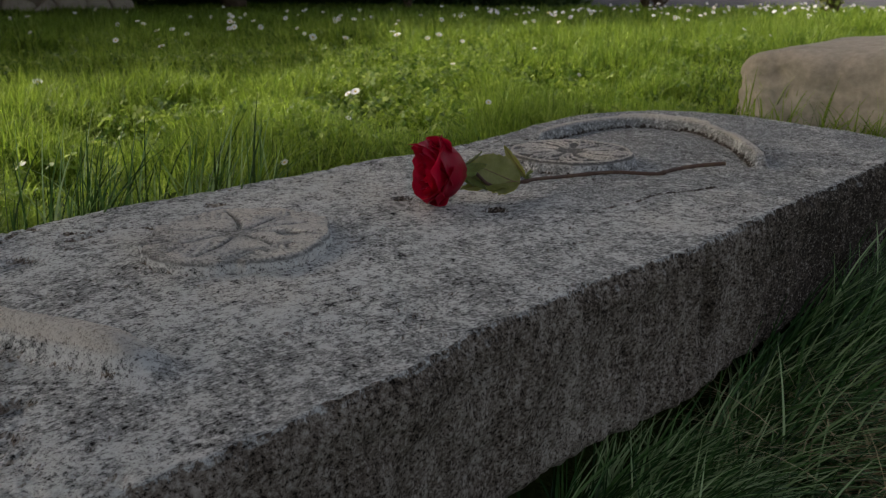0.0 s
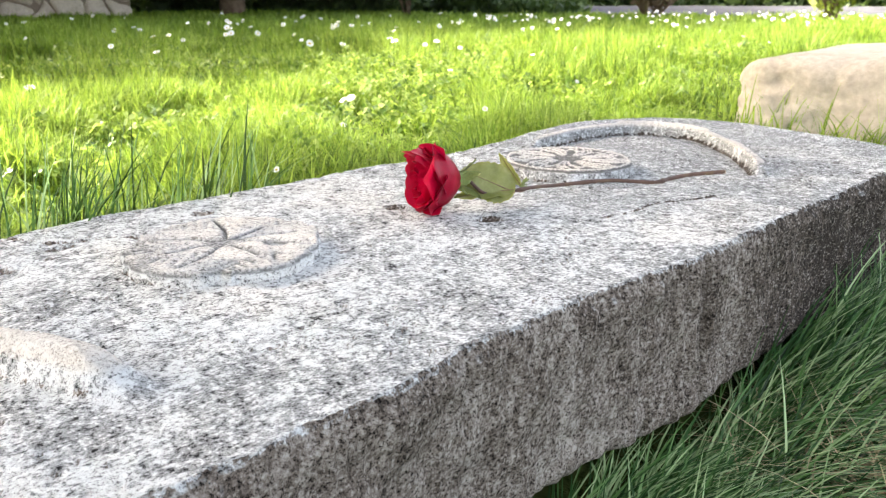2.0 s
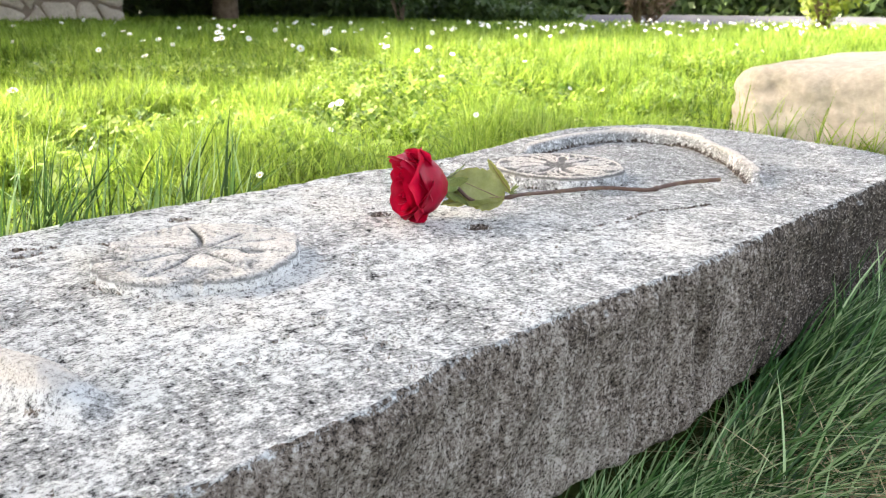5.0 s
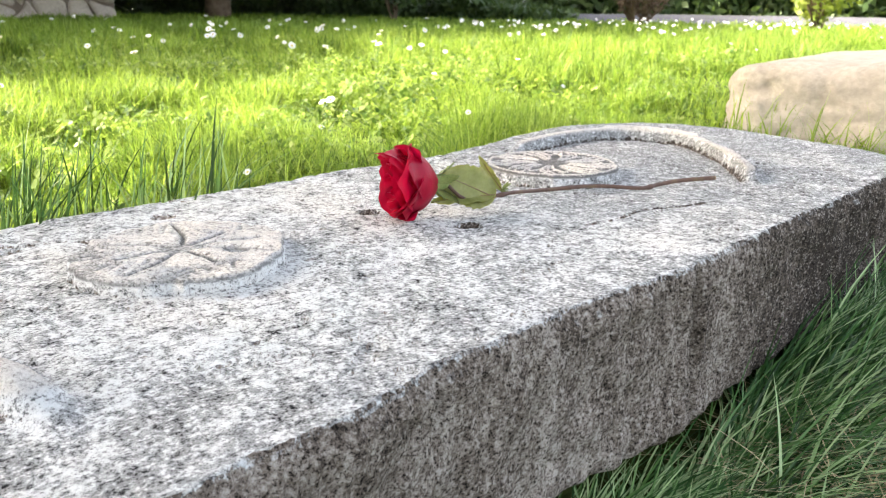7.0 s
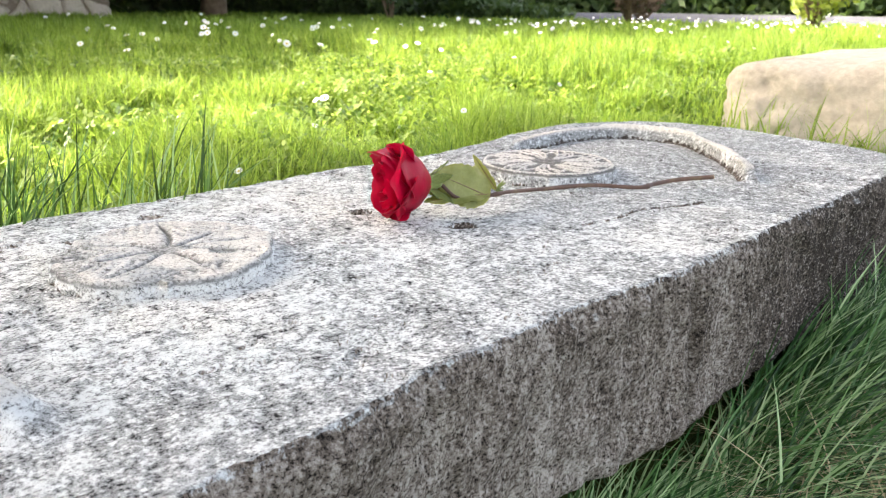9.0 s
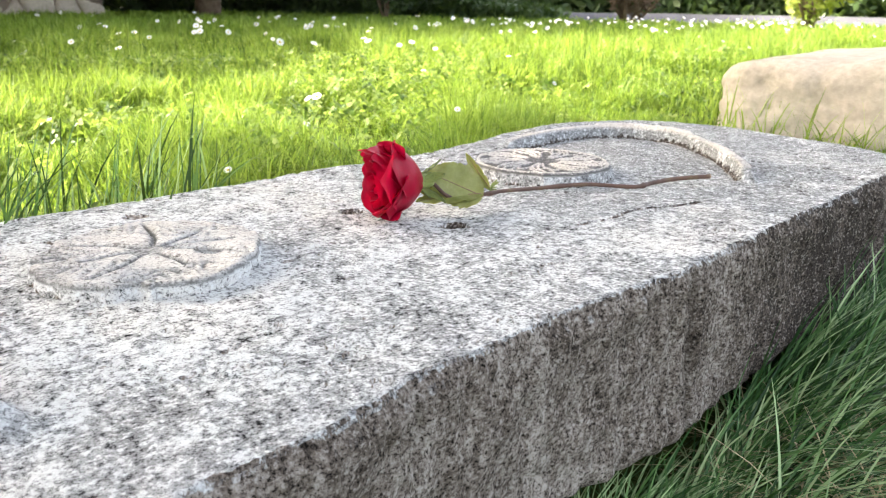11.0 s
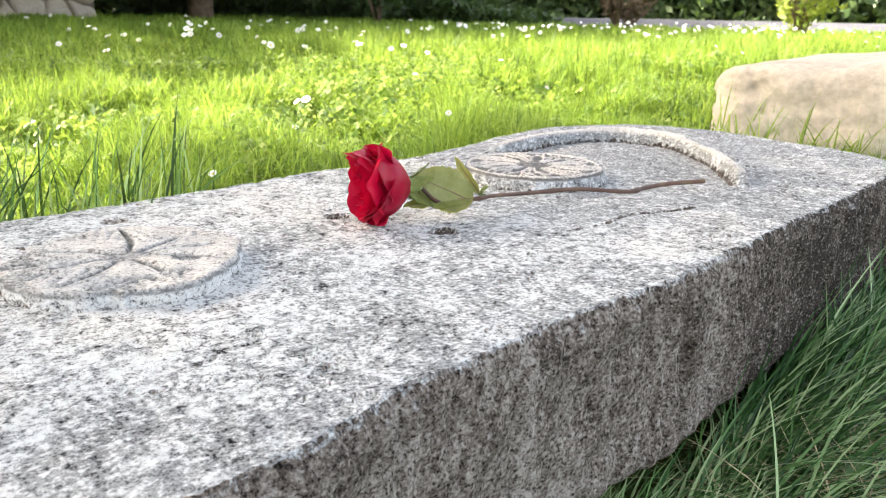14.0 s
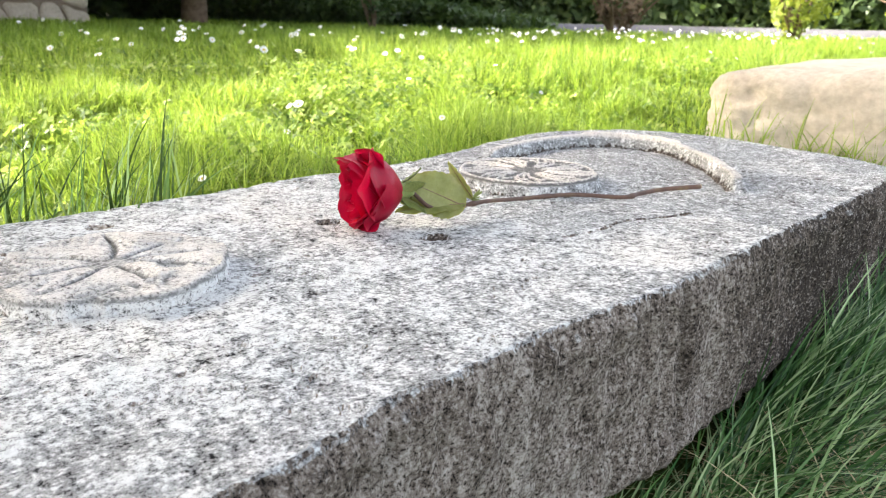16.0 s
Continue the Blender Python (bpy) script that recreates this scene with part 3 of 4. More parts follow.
def build_rose():
    rng = np.random.default_rng(5)
    rose = tagged(new("rose"), "single cut red rose with brown stem and green leaves", "rose")
    axis = Vector((-0.37, -0.92, 0.06)).normalized()
    base = Vector((-0.253, 0.222, TOP + 0.0365))
    turn = axis.to_track_quat("Z", "Y").to_matrix().to_4x4()
    place = Matrix.Translation(base) @ turn
    mnp = np.array(place)
    rings = [
        (3, 0.0042, 0.047, 1.6, 0.000, 0.00, 0.15), (3, 0.0082, 0.049, 1.4, 0.0004, 0.00, 0.12), (4, 0.0122, 0.051, 1.25, 0.0010, 0.01, 0.12),
        (4, 0.0162, 0.052, 1.2, 0.0016, 0.02, 0.12), (4, 0.0212, 0.052, 1.15, 0.0030, 0.06, 0.12), (6, 0.0252, 0.051, 0.95, 0.0050, 0.13, 0.10),
        (6, 0.0285, 0.048, 0.92, 0.0062, 0.15, 0.08), (5, 0.0308, 0.040, 1.05, 0.0058, 0.12, 0.06),
    ]
    for k, (count, R, H, half, curl, tip, flare) in enumerate(rings):
        for j in range(count):
            th = 2 * np.pi * (j + 0.37 * k) / count + rng.uniform(-0.12, 0.12)
            v, f = petal_mesh(rng, th, R * rng.uniform(0.95, 1.05), H * rng.uniform(0.95, 1.05), half, curl * rng.uniform(0.5, 1.4), tip * rng.uniform(0.3, 1.3), flare)
            v = v.reshape(-1, 3) @ mnp[:3, :3].T + mnp[:3, 3]
            v[:, 2] = np.maximum(v[:, 2], TOP + 0.002 + 0.2 * np.clip(v[:, 2] - TOP, -0.01, 0.0))
            mesh_from("petal", v, f, PETAL, rose)
    # calyx, sepals
    back = -axis
    v, f = tube([base + axis * 0.010, base + axis * 0.004, base + back * 0.003, base + back * 0.008, base + back * 0.012], [0.0105, 0.0095, 0.0075, 0.006, 0.0035], 14)
    mesh_from("calyx", v, f, CALYX, rose, label="swollen pale green calyx")
    for k in range(5):
        a = 2 * np.pi * k / 5 + 0.5
        out = (turn.to_3x3() @ Vector((math.cos(a), math.sin(a), 0))).normalized()
        b0 = base + out * 0.006
        end = base + out * (0.020 if k % 2 else 0.023) + back * (0.016 + 0.004 * (k % 3))
        end.z = max(end.z, TOP + 0.006)
        v, f = leaf_mesh(b0, end, axis + out * 0.4, 0.009, 0.2, -0.25, 5, 17, 5)
        mesh_from("sepal", v, f, CALYX, rose)
    # stem: leaves the calyx, sinks to the stone at the bend, and its cut end lifts a little
    pts = [base + back * 0.010, Vector((-0.246, 0.256, TOP + 0.017)), Vector((-0.238, 0.294, TOP + 0.0165)), Vector((-0.236, 0.318, TOP + 0.0165)), Vector((-0.236, 0.367, TOP + 0.012)), Vector((-0.217, 0.428, TOP + 0.011)), Vector((-0.185, 0.473, TOP + 0.0075)), Vector((-0.180, 0.500, TOP + 0.0085)), Vector((-0.171, 0.531, TOP + 0.0105)), Vector((-0.145, 0.565, TOP + 0.0135))]
    sp = spline([tuple(p) for p in pts], 90)
    t = np.linspace(0, 1, 90)
    rad = 0.0018 + 0.0008 * t + 0.0010 * np.exp(-((t - 0.72) / 0.018) ** 2) + 0.0008 * np.exp(-((t - 0.25) / 0.02) ** 2) + 0.0004 * np.exp(-((t - 0.5) / 0.015) ** 2)
    v, f = tube(sp, rad, 12)
    mesh_from("stem", v, f, STEM, rose, label="woody brown stem with a bend")
    end = Vector(sp[-1])
    d = (Vector(sp[-1]) - Vector(sp[-2])).normalized()
    v, f = tube([end - d * 0.0005, end + d * 0.0006], [0.0026, 0.0025], 12)
    mesh_from("cut_end", v, f, plain("pale_cut_wood", [(0.3, (0.35, 0.25, 0.15)), (0.7, (0.5, 0.4, 0.26))], 300.0), rose)
    # leaves at the node
    R, F, U = Vector((0.669, 0.743, 0)), Vector((-0.743, 0.669, 0)), Vector((0, 0, 1))
    node = Vector((-0.236, 0.294, TOP + 0.021))
    leaves = [
        (node - R * 0.004 - U * 0.004 - F * 0.006, node - R * 0.062 + U * 0.022 - F * 0.006, -F * 0.85 + U * 0.45 + R * 0.1, 0.044, 0.10, 0.10),
        (node - F * 0.004 - R * 0.004, node - R * 0.070 - U * 0.004 - F * 0.020, -F * 0.45 + U * 0.9, 0.026, 0.20, 0.10),
        (node - F * 0.003 - R * 0.030, node - R * 0.074 + U * 0.010 - F * 0.014, -F * 0.75 + U * 0.6, 0.026, 0.15, 0.10),
        (node + R * 0.002 + U * 0.002, node - R * 0.022 + U * 0.036 + F * 0.012, -F * 0.6 - R * 0.5, 0.013, 0.35, 0.12),
    ]
    for b0, e0, nrm, w, fold, droop in leaves:
        b0, e0 = b0 - F * 0.004, e0 - F * 0.009
        v, f = leaf_mesh(b0, e0, nrm, w, fold, droop)
        leaf = mesh_from("leaf", v, f, ROSELEAF, rose, label="yellow-green leaf with a reddish toothed edge")
        mid = [Vector(b0).lerp(Vector(e0), q) - Vector(nrm).normalized() * (0.0002 + droop * (Vector(e0) - Vector(b0)).length * (q - 0.5) ** 2) for q in np.linspace(0, 0.94, 12)]
        v, f = tube(mid, np.linspace(0.0007, 0.0002, 12), 6)
        mesh_from("midrib", v, f, RIB, leaf)
    for k in range(7):
        a = rng.uniform(0, 6.28)
        d = Vector((math.cos(a) * 0.004, math.sin(a) * 0.006, rng.uniform(0.001, 0.006)))
        v, f = leaf_mesh(node + d * 0.2 + R * 0.002, node + d * 1.8 + R * 0.002, U + R * 0.3, 0.003, 0.2, 0.1, 3, 9, 3)
        mesh_from("stipule", v, f, CALYX, rose)


build_rose()

# ---- grass ----
def quads_mesh(name, verts, quads, mat, label, category):
    me = bpy.data.meshes.new(name)
    nq = len(quads)
    me.vertices.add(len(verts))
    me.vertices.foreach_set("co", np.ascontiguousarray(verts, np.float32).ravel())
    me.loops.add(nq * 4)
    me.loops.foreach_set("vertex_index", np.ascontiguousarray(quads, np.int32).ravel())
    me.polygons.add(nq)
    me.polygons.foreach_set("loop_start", np.arange(nq, dtype=np.int32) * 4)
    me.polygons.foreach_set("use_smooth", np.ones(nq, bool))
    me.materials.append(mat)
    me.update(calc_edges=True)
    return tagged(new(name, me), label, category, kind="stuff")


def blades(root, height, angle, bend, width, segs, sag=0.45):
    """Verts and quads of tapering, bending blades."""
    n = len(root)
    t = np.linspace(0, 1, segs + 1)[None, :]
    h, b = height[:, None], bend[:, None]
    run = h * b * t ** 2
    rise = h * (t - sag * b * t ** 2.2)
    dx, dy = np.cos(angle)[:, None], np.sin(angle)[:, None]
    c = np.stack([root[:, 0:1] + dx * run, root[:, 1:2] + dy * run, root[:, 2:3] + rise], -1)
    w = width[:, None] * 0.5 * (1 - t ** 1.6) ** 0.8 + 0.0002
    twist = RNG.uniform(-0.9, 0.9, n)[:, None] + angle[:, None] + np.pi / 2
    s = np.stack([np.cos(twist) * w, np.sin(twist) * w, np.zeros_like(w)], -1)
    v = np.stack([c - s, c + s], 2).reshape(-1, 3)
    k = np.arange(n)[:, None] * (segs + 1) * 2 + np.arange(segs)[None, :] * 2
    return v, np.stack([k, k + 1, k + 3, k + 2], -1).reshape(-1, 4)


def free_ground(x, y):
    """True where grass grows: not under the slab, the block or the far path."""
    slab = (x > np.interp(y, *LEFT) - 0.004) & (x < np.interp(y, *RIGHT) + 0.0) & (y > -0.82) & (y < 1.03)
    block = (np.abs(x + 0.11) < 0.46) & (np.abs(y - 1.83) < 0.28)
    u = (x + 13.0) * 0.9736 + (y - 4.9) * 0.2283
    w = -(x + 13.0) * 0.2283 + (y - 4.9) * 0.9736
    path = (w > 0.05) & (w < 4.2) & (u > -2)
    return ~slab & ~block & ~path


EYE_XY, FWD = np.array([0.31, -0.30]), math.atan2(0.669, -0.743)


def scatter(count, near, far, spread, centre=EYE_XY):
    r = np.sqrt(RNG.uniform(near ** 2, far ** 2, count))
    a = FWD + RNG.uniform(-spread, spread, count)
    x, y = centre[0] + r * np.cos(a), centre[1] + r * np.sin(a)
    ok = free_ground(x, y)
    return x[ok], y[ok]


def lawn_patch(count, near, far, spread, height, width, segs, name="lawn_grass"):
    x, y = scatter(count, near, far, spread)
    keep = x < -0.12 + 0.9 * np.clip(y - 1.0, 0, 3)
    x, y = x[keep], y[keep]
    clump = smooth(0.25, 0.75, fbm(x * 4.5, y * 4.5, 4, 201))
    h = height * (0.25 + 1.6 * clump) * RNG.uniform(0.6, 1.25, len(x))
    root = np.stack([x, y, ground_z(x, y) - 0.004], -1)
    v, q = blades(root, h, RNG.uniform(0, 6.28, len(x)), RNG.uniform(0.1, 1.0, len(x)), width * RNG.uniform(0.6, 1.3, len(x)), segs)
    quads_mesh(name, v, q, LAWN, "bright sunlit green meadow lawn grass", "grass")


lawn_patch(110000, 0.55, 2.3, 0.66, 0.062, 0.0034, 3)
lawn_patch(120000, 2.3, 5.0, 0.66, 0.065, 0.0050, 2)
lawn_patch(110000, 5.0, 11.0, 0.66, 0.045, 0.012, 2)
lawn_patch(16000, 0.6, 4.0, 3.14, 0.055, 0.010, 2)


def build_clover():
    x, y = scatter(17000, 0.7, 3.2, 0.6)
    dense = fbm(x * 2.6 + 3, y * 2.6, 3, 211)
    near = np.exp(-(((x + 1.25) / 0.55) ** 2 + ((y - 0.85) / 0.55) ** 2))
    keep = (RNG.uniform(0, 1, len(x)) < smooth(0.50, 0.66, dense) * 0.22 + near) & (x < -0.5)
    x, y = x[keep], y[keep]
    n = len(x)
    top = ground_z(x, y) + RNG.uniform(0.025, 0.065, n) + 0.03 * smooth(0.4, 0.7, fbm(x * 5, y * 5, 2, 213))
    size = RNG.uniform(0.0045, 0.0095, n)
    spin, tilt = RNG.uniform(0, 6.28, n), RNG.uniform(-0.9, 0.9, (n, 2))
    outline = np.array([(0, 0), (0.55, 0.45), (1.05, 0.55), (1.3, 0.22), (1.3, -0.22), (1.05, -0.55), (0.55, -0.45)])
    verts, quads = [], []
    for k in range(3):
        a = spin + k * 2.094
        for px, py in outline:
            lx, ly = px * np.cos(a) - py * np.sin(a), px * np.sin(a) + py * np.cos(a)
            verts.append(np.stack([x + size * lx, y + size * ly, top + size * (tilt[:, 0] * lx + tilt[:, 1] * ly + 0.25 * abs(py) - 0.1 * px)], -1))
    v = np.stack(verts, 1)
    o = np.arange(n)[:, None, None] * 21 + np.arange(3)[None, :, None] * 7
    q = np.concatenate([o + np.array([0, 1, 2, 3]), o + np.array([0, 3, 4, 6]), o + np.array([4, 5, 6, 6])][:2], 1)
    quads_mesh("clover", v.reshape(-1, 3), q.reshape(-1, 4), CLOVER, "low clover leaves mixed into the sunlit lawn", "clover")


build_clover()


def tall_tufts():
    """Upright blades along the slab's far side."""
    n = 420
    y = np.concatenate([RNG.normal(-0.09, 0.045, n // 3), RNG.normal(0.07, 0.06, n // 3), RNG.uniform(-0.5, 0.9, n - 2 * (n // 3))])
    x = np.interp(y, *LEFT) - RNG.uniform(0.015, 0.11, n)
    h = np.where(np.arange(n) < 2 * (n // 3), RNG.uniform(0.09, 0.22, n), RNG.uniform(0.05, 0.10, n))
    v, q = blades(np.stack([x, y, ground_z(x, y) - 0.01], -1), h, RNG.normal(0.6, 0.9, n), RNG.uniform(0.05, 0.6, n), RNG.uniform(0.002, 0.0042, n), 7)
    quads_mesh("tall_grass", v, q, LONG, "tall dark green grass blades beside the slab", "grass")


tall_tufts()


def block_tufts():
    n = 900
    x, y = RNG.uniform(-0.72, 0.2, n), 1.41 + RNG.uniform(-0.06, 0.05, n)
    y = np.where(x < -0.6, RNG.uniform(1.4, 2.0, n), y)
    v, q = blades(np.stack([x, y, ground_z(x, y) - 0.01], -1), RNG.uniform(0.05, 0.12, n) + 0.09 * (RNG.uniform(0, 1, n) > 0.75), RNG.uniform(0, 6.28, n), RNG.uniform(0.1, 0.7, n), RNG.uniform(0.003, 0.006, n), 5)
    quads_mesh("tall_grass", v, q, LAWN, "tufts of bright grass at the block's foot", "grass")


block_tufts()


def long_grass():
    """Long arching grass in the slab's shade."""
    n = 27000
    x, y = RNG.uniform(-0.05, 0.75, n), RNG.uniform(0.02, 1.7, n)
    x[:9000] = np.interp(y[:9000], *RIGHT) + RNG.uniform(0.0, 0.10, 9000)
    ok = free_ground(x, y) & (x > np.interp(y, *RIGHT) - 0.0) & (np.hypot(x - 0.30, y + 0.30) > 0.42)
    dry = np.exp(-(((x - 0.36) / 0.15) ** 2 + ((y - 0.25) / 0.25) ** 2) ** 2)
    dry = np.maximum(dry, 0.9 * np.exp(-(((x - 0.17) / 0.085) ** 2 + ((y - 0.43) / 0.11) ** 2) ** 2))
    ok &= RNG.uniform(0, 1, n) > dry * 1.15
    x, y = x[ok], y[ok]
    clump = fbm(x * 9, y * 9, 2, 221)
    h = RNG.uniform(0.11, 0.28, len(x)) * (0.6 + 0.7 * clump)
    h *= 0.5 + 0.5 * smooth(0.12, 0.5, y)
    lean = 0.75 + 1.5 * (fbm(x * 4, y * 4, 2, 223) - 0.5) + RNG.normal(0, 0.55, len(x))
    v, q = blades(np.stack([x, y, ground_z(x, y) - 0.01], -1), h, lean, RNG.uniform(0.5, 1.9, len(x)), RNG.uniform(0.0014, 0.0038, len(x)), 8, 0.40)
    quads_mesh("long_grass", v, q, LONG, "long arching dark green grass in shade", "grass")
    n = 6000
    x, y = RNG.normal(0.17, 0.045, n), RNG.normal(0.43, 0.06, n)
    ok = free_ground(x, y) & (x > 0.03) & (np.hypot(x - 0.30, y + 0.30) > 0.42)
    x, y = x[ok], y[ok]
    v, q = blades(np.stack([x, y, ground_z(x, y) - 0.005], -1), RNG.uniform(0.05, 0.15, len(x)), RNG.normal(0.9, 1.3, len(x)), RNG.uniform(0.6, 1.7, len(x)), RNG.uniform(0.001, 0.0024, len(x)), 6, 0.5)
    quads_mesh("dry_grass", v, q, STRAW, "dry straw-coloured grass in a worn patch", "grass")


long_grass()


# ---- daisies ----
def daisy_template():
    white = plain("white_petal", [(0.3, (0.72, 0.72, 0.70)), (0.7, (0.85, 0.85, 0.84))], 80.0, 0.6)
    yellow = plain("yellow_disc", [(0.3, (0.55, 0.36, 0.02)), (0.7, (0.75, 0.55, 0.05))], 300.0, 0.8)
    d = tagged(new("daisy"), "small white daisy standing in the lawn", "daisy", "daisies in the lawn")
    v, f = tube([(0, 0, -0.08), (0.002, 0.001, -0.04), (0, 0, 0)], [0.0012, 0.001, 0.001], 5)
    mesh_from("stalk", v, f, CALYX, d)
    verts, faces = [], []
    for k in range(15):
        a = k * 2 * np.pi / 15
        for r, w, z in ((0.004, 0.0012, 0.001), (0.010, 0.0028, 0.0035), (0.0150, 0.0024, 0.0045), (0.0170, 0.0008, 0.004)):
            for s in (-1, 1):
                verts.append((r * math.cos(a) - s * w * math.sin(a), r * math.sin(a) + s * w * math.cos(a), z))
        o = k * 8
        faces += [[o, o + 1, o + 3, o + 2], [o + 2, o + 3, o + 5, o + 4], [o + 4, o + 5, o + 7, o + 6]]
    mesh_from("petals", verts, faces, white, d)
    r, a = np.meshgrid(np.linspace(0, 1, 4), np.arange(10) / 10 * 6.283, indexing="ij")
    mesh_from("disc", np.stack([0.005 * r * np.cos(a), 0.005 * r * np.sin(a), 0.0055 - 0.003 * r ** 2], -1), grid_faces(4, 10, True), yellow, d)
    return d


DAISY = daisy_template()
SPOTS = [(-1.03, 0.64), (-1.0, 0.60), (-0.86, 0.50), (-0.62, 0.22), (-1.9, 1.45), (-1.75, 1.62), (-2.05, 1.2), (-2.6, 1.0), (-2.7, 1.25), (-2.9, 1.35), (-3.0, 1.0), (-2.4, 2.1), (-2.6, 2.4), (-2.3, 2.6), (-3.0, 2.8)]
rng_d = random.Random(4)
for k in range(185):
    band = k % 5
    if band < 2:
        c, s = (-2.2, 4.4), 0.6
    elif band == 2:
        c, s = (-3.0, 3.6), 0.5
    elif band == 3:
        c, s = (-3.5, 1.9), 0.6
    else:
        c, s = (-2.2, 2.6), 1.0
    SPOTS.append((rng_d.gauss(c[0], s), rng_d.gauss(c[1], s * 1.4)))
first = True
for px, py in SPOTS:
    if px > -0.6 and py > 0.3:
        continue
    m = pose(px, py, float(ground_z(px, py)) + rng_d.uniform(0.065, 0.095), rng_d.uniform(10, 60), rng_d.uniform(-25, 25), rng_d.uniform(20, 70)) @ Matrix.Scale(0.6, 4)
    if first:
        DAISY.matrix_basis = m
        first = False
    else:
        copy_thing(DAISY, m).scale = (rng_d.uniform(0.34, 0.46) if px > -1.6 else rng_d.uniform(0.50, 0.82),) * 3


# ---- far surroundings ----
def leaf_cloud(count, centre, radii, size, seed, lumpy=0.5):
    r = np.random.default_rng(seed)
    d = r.normal(size=(count, 3))
    d /= np.linalg.norm(d, axis=1)[:, None]
    rad = r.uniform(0.35, 1.0, count) ** 0.5
    lump = 1 + lumpy * (fbm(d[:, 0] * 2.5 + seed, d[:, 1] * 2.5 + d[:, 2] * 2.5, 3, seed) - 0.5) * 2
    c = np.asarray(centre) + d * np.asarray(radii) * (rad * lump)[:, None]
    return leaf_quads(c, size, r)


def leaf_quads(c, size, r):
    n = len(c)
    a = r.normal(size=(n, 3))
    a /= np.linalg.norm(a, axis=1)[:, None]
    b = np.cross(a, r.normal(size=(n, 3)))
    b /= np.linalg.norm(b, axis=1)[:, None]
    s = (size * r.uniform(0.6, 1.3, n))[:, None]
    v = np.stack([c - a * s, c + b * s * 0.45, c + a * s, c - b * s * 0.45], 1).reshape(-1, 3)
    return v, np.arange(4 * n).reshape(-1, 4)


def tree(x, y, height, crown, count, seed, size=0.11, mat=HEDGE, label="broad-leaved tree with a dark green crown, added to cast shade", stretch=1.0, lumpy=0.5):
    z = float(ground_z(x, y))
    t = tagged(new("tree"), label, "tree")
    pts = spline([(x, y, z - 0.1), (x + 0.06, y, z + height * 0.35), (x - 0.03, y + 0.05, z + height * 0.7), (x, y, z + height)], 14)
    v, f = tube(pts, np.linspace(0.16, 0.04, 14), 10)
    mesh_from("trunk", v, f, BARK, t)
    for k in range(5):
        a = k * 1.26 + seed
        e = (x + crown * 0.7 * math.cos(a), y + crown * 0.7 * math.sin(a), z + height * (0.9 + 0.05 * k))
        v, f = tube(spline([tuple(pts[7 + k % 4]), tuple((np.array(pts[9]) + e) / 2 + np.array((0, 0, 0.15))), e], 8), np.linspace(0.05, 0.015, 8), 6)
        mesh_from("limb", v, f, BARK, t)
    v, q = leaf_cloud(count, (x, y, z + height), (crown, crown * stretch, crown * (0.5 if stretch == 1 else 0.27)), size, seed, lumpy)
    c = quads_mesh("crown", v, q, mat, "", "")
    c.parent = t
    del c["kind"]


# low crowns above the view, added to shade the far left lawn
tree(-6.9, -1.5, 1.8, 2.8, 17000, 301, 0.15, stretch=1.05, lumpy=0.2)
tree(-8.35, 1.7, 1.9, 3.8, 26000, 302, 0.15, stretch=1.05, lumpy=0.15)
tree(-8.5, 4.3, 1.9, 3.3, 21000, 303, 0.15, stretch=1.05, lumpy=0.2)
# taller unseen crowns, added to block skylight from that lawn
tree(-16.0, -2.0, 6.5, 3.6, 9000, 305, 0.3, lumpy=0.35)
tree(-17.0, 3.2, 6.8, 3.6, 9000, 306, 0.3, lumpy=0.35)
tree(-14.0, -6.5, 6.2, 3.6, 9000, 307, 0.3, lumpy=0.35)
# unseen crown added beside the camera to keep the slab out of the sun
tree(-1.76, -1.70, 3.55, 3.0, 56000, 304, 0.2, stretch=1.6, lumpy=0.04)


def build_path():
    a, b = np.array((-13.0, 4.9)), np.array((1.5, 8.3))
    d = (b - a) / np.linalg.norm(b - a)
    nrm = np.array((-d[1], d[0]))
    u, w = np.meshgrid(np.linspace(-2, 17, 120), np.linspace(0, 1, 14), indexing="ij")
    edge = 0.25 * (fbm(u * 1.1, w * 0 + 2, 3, 231) - 0.5)
    x = a[0] + d[0] * u + nrm[0] * (w * 4.2 + edge * (1 - w))
    y = a[1] + d[1] * u + nrm[1] * (w * 4.2 + edge * (1 - w))
    z = ground_z(x, y) + 0.02 + 0.05 * smooth(0.0, 0.3, w) + 0.01 * (fbm(u * 4, w * 5, 3, 233) - 0.5)
    v = np.stack([x, y, z], -1)
    ob = mesh_from("path", v, grid_faces(120, 14)[:, ::-1], GRAVEL)
    tagged(ob, "grey gravel path beyond the lawn", "path", kind="structure")
    return a, d, nrm


PA, PD, PN = build_path()


def build_hedge():
    r = np.random.default_rng(77)
    n = 120000
    u, w, h = r.uniform(-9, 19, n), r.uniform(4.3, 5.6, n), r.uniform(0, 1, n)
    top = 1.6 + 0.8 * fbm(u * 0.8, w * 0.8, 3, 241)
    w2 = w + 0.5 * (fbm(u * 2, h * 4, 3, 243) - 0.5)
    x, y = PA[0] + PD[0] * u + PN[0] * w2, PA[1] + PD[1] * u + PN[1] * w2
    v, q = leaf_quads(np.stack([x, y, ground_z(x, y) + h * top], -1), 0.09, r)
    quads_mesh("hedge", v, q, HEDGE, "dense dark green hedge behind the path", "hedge")


build_hedge()


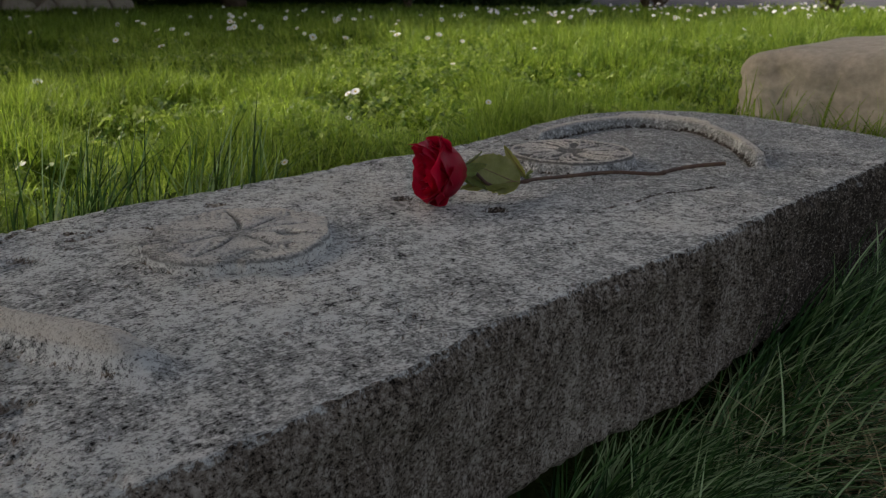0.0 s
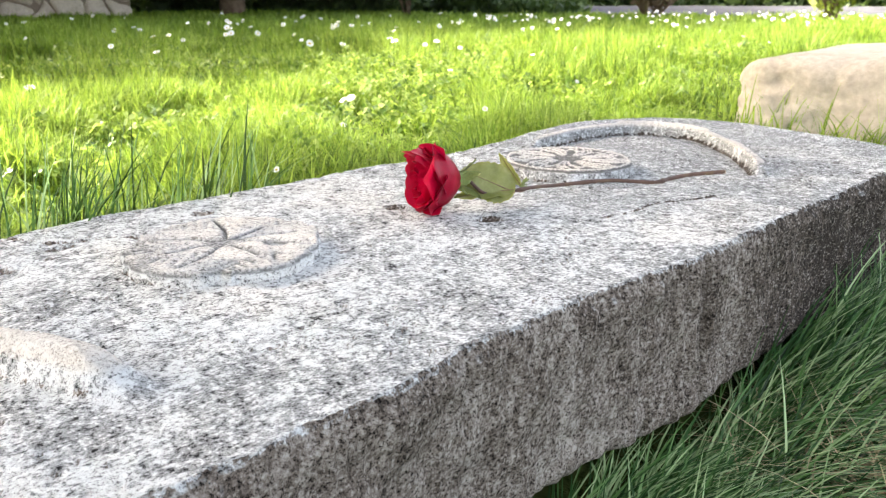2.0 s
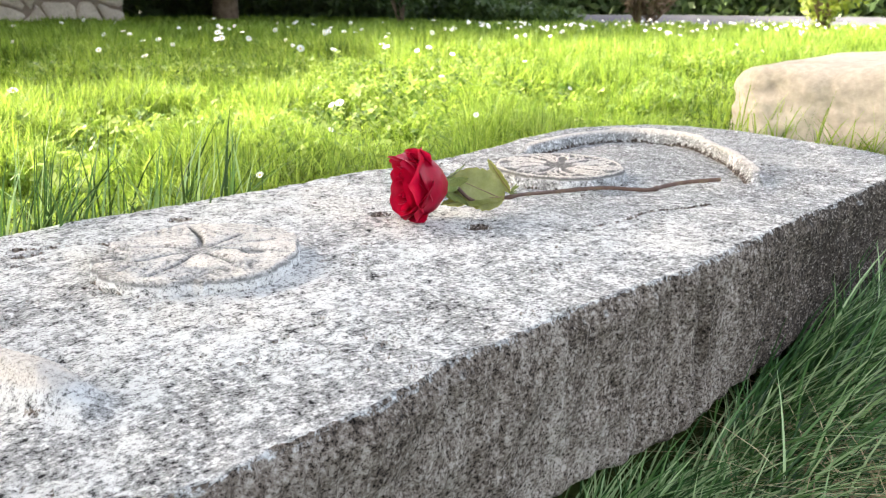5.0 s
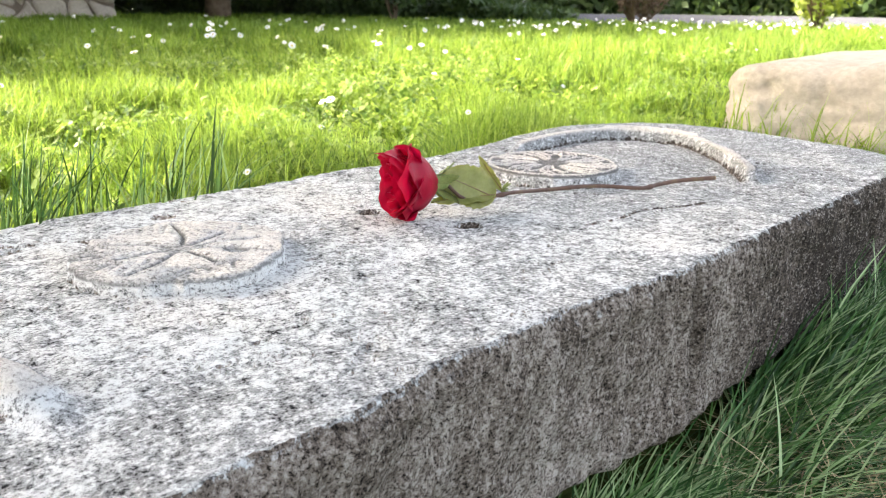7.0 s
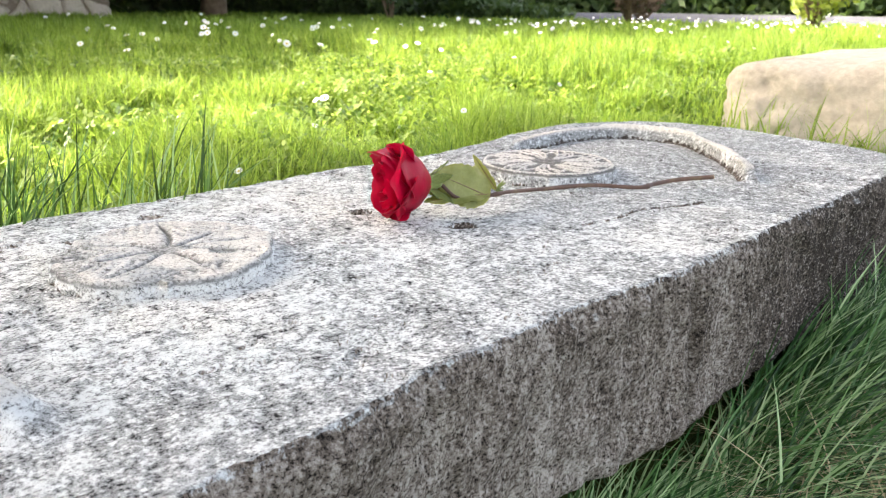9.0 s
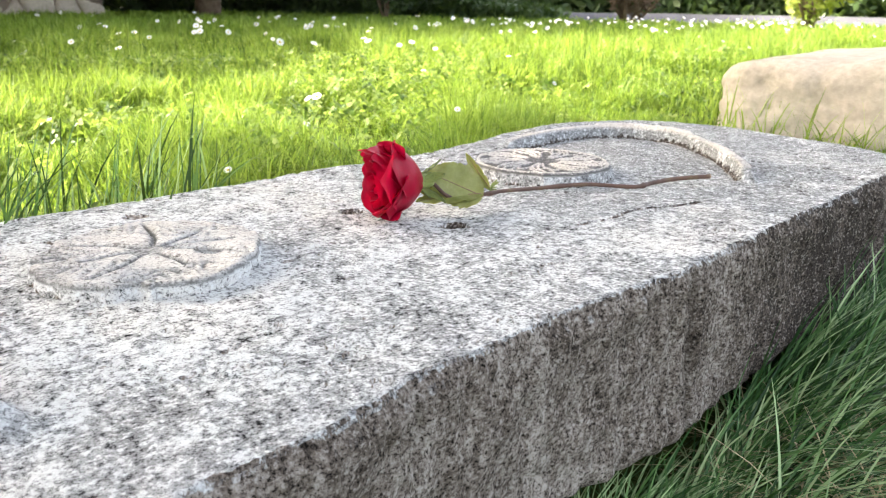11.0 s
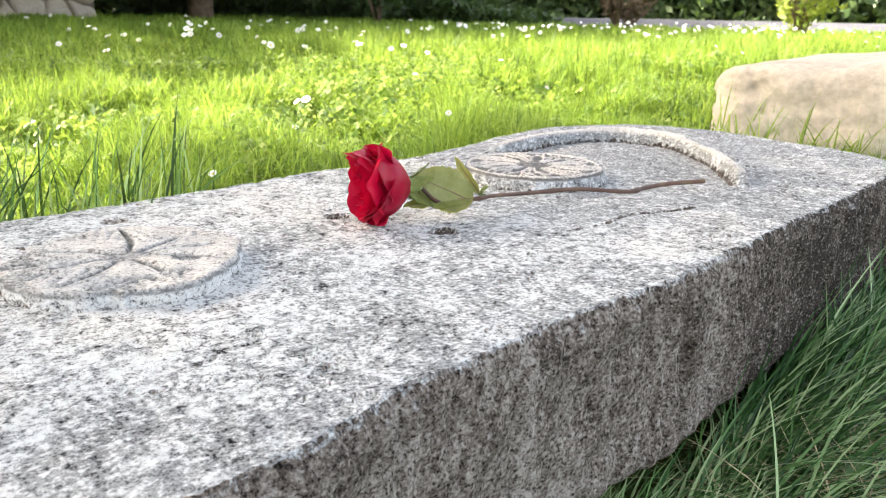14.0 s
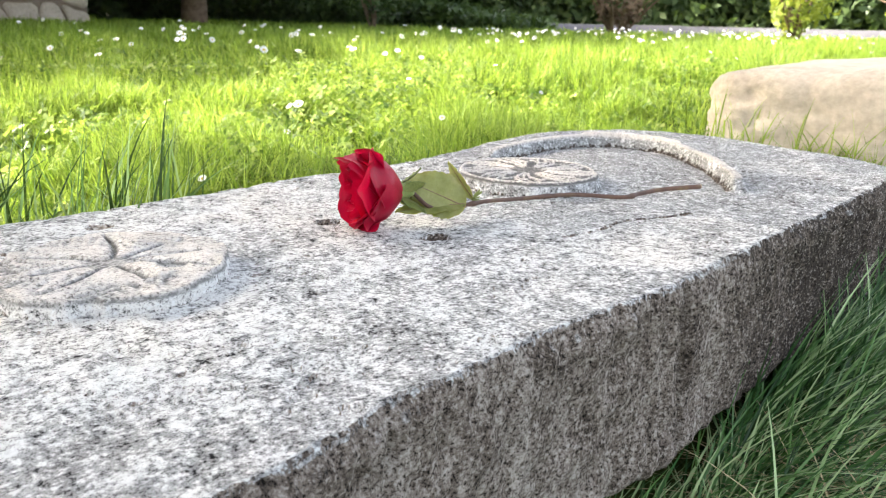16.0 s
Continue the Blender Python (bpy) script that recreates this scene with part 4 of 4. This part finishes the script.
def build_screen():
    """Tall hedge along the lawn's far side, added to deepen its shade, and low undergrowth in front of the path."""
    r = np.random.default_rng(78)
    n = 40000
    y, w, h = r.uniform(-6, 9, n), r.uniform(0, 1.2, n), r.uniform(0, 1, n)
    x = -10.2 - 0.18 * y - w + 0.5 * (fbm(y * 1.5, h * 4, 3, 245) - 0.5)
    v, q = leaf_quads(np.stack([x, y, ground_z(x, y) + h * (4.0 + fbm(y, w, 2, 246))], -1), 0.15, r)
    quads_mesh("hedge", v, q, HEDGE, "tall dark hedge added to deepen the shade on the far lawn", "hedge")
    n = 26000
    u, w, h = r.uniform(-6, 7.8, n), r.uniform(-0.5, 0.5, n), r.uniform(0, 1, n)
    x, y = PA[0] + PD[0] * u + PN[0] * w, PA[1] + PD[1] * u + PN[1] * w
    top = 0.15 + 0.5 * fbm(u * 1.2, w, 3, 247) * (1 - smooth(6, 7.8, u))
    v, q = leaf_quads(np.stack([x, y, ground_z(x, y) + h * top], -1), 0.05, r)
    quads_mesh("undergrowth", v, q, HEDGE, "low dark undergrowth along the path edge", "undergrowth")


build_screen()


def shrub(x, y, size, seed, mat, label, stems=7):
    z = float(ground_z(x, y))
    s = tagged(new("shrub"), label, "shrub")
    r = np.random.default_rng(seed)
    for k in range(stems):
        e = (x + r.normal(0, size * 0.45), y + r.normal(0, size * 0.45), z + size * r.uniform(0.7, 1.5))
        v, f = tube(spline([(x + r.normal(0, 0.03), y, z - 0.03), (x * 0.5 + e[0] * 0.5, y * 0.5 + e[1] * 0.5, z + size * 0.6), e], 8), np.linspace(0.014, 0.004, 8), 6)
        mesh_from("branch", v, f, BARK, s)
    v, q = leaf_cloud(700, (x, y, z + size * 0.75), (size * 0.6, size * 0.6, size * 0.6), 0.035, seed)
    c = quads_mesh("foliage", v, q, mat, "", "")
    c.parent = s
    del c["kind"]


shrub(-2.45, 6.2, 0.40, 401, SHRUB, "young yellow-green leafy shrub at the lawn edge")
shrub(-1.7, 6.7, 0.45, 402, SHRUB, "low yellow-green bush beside the path")
shrub(-4.1, 6.2, 0.40, 403, BARK, "thin reddish-brown sapling twigs at the lawn edge", 9)
shrub(-6.4, 5.2, 0.5, 404, HEDGE, "dark green shrub at the shaded lawn edge")


# ---- rubble wall ----
def build_wall():
    mortar = plain("grey_mortar", [(0.3, (0.24, 0.18, 0.14)), (0.7, (0.36, 0.29, 0.23))], 12.0, 0.95)
    stone = plain("buff_rubble", [(0.25, (0.42, 0.35, 0.27)), (0.75, (0.64, 0.56, 0.46))], 5.0, 0.9, 0.2, 0.6, 0.006)
    a, b = Vector((-7.6, 0.1, 0)), Vector((-8.0, 2.85, 0))
    d = (b - a).normalized()
    out = Vector((d.y, -d.x, 0))
    length, height, deep = (b - a).length, 1.1, 0.35
    z0 = float(ground_z(-7.9, 2.0)) - 0.05
    wall = tagged(new("wall_north"), "low rubble stone wall with wide mortar joints", "wall", kind="structure")
    bm = bmesh.new()
    bmesh.ops.create_cube(bm, size=1)
    bmesh.ops.scale(bm, vec=(length, deep, height), verts=bm.verts)
    bmesh.ops.bevel(bm, geom=bm.edges[:], offset=0.03, segments=2, affect="EDGES")
    core = part("mortar_core", bm, mortar, wall)
    mid = (a + b) / 2
    core.matrix_world = Matrix.Translation((mid.x, mid.y, z0 + height / 2)) @ Matrix.Rotation(math.atan2(d.y, d.x), 4, "Z")
    r = np.random.default_rng(9)
    nu, nw = 11, 5
    gu, gw = np.meshgrid(np.linspace(0, length, nu + 1), np.linspace(0, height, nw + 1), indexing="ij")
    gu[1:-1] += r.uniform(-0.11, 0.11, gu[1:-1].shape)
    gw[:, 1:-1] += r.uniform(-0.085, 0.085, gw[:, 1:-1].shape)
    for i in range(nu):
        for j in range(nw):
            ring = [np.array((gu[p], gw[p])) for p in ((i, j), (i + 1, j), (i + 1, j + 1), (i, j + 1))]
            c = sum(ring) / 4
            full = []
            for k in range(4):
                p, q = ring[k], ring[(k + 1) % 4]
                full += [p * 0.85 + q * 0.15, (p + q) / 2 + r.normal(0, 0.012, 2), p * 0.15 + q * 0.85]
            lay = []
            for scale, depth in ((0.90, -0.01), (0.86, 0.02), (0.66, 0.035)):
                for p in full:
                    s2 = c + (p - c) * scale
                    w = a + d * s2[0] + out * (deep / 2 + depth)
                    lay.append((w.x, w.y, z0 + s2[1]))
            faces = grid_faces(3, 12, True).tolist() + [list(range(24, 36))]
            mesh_from("stone", lay, faces, stone, wall)


build_wall()
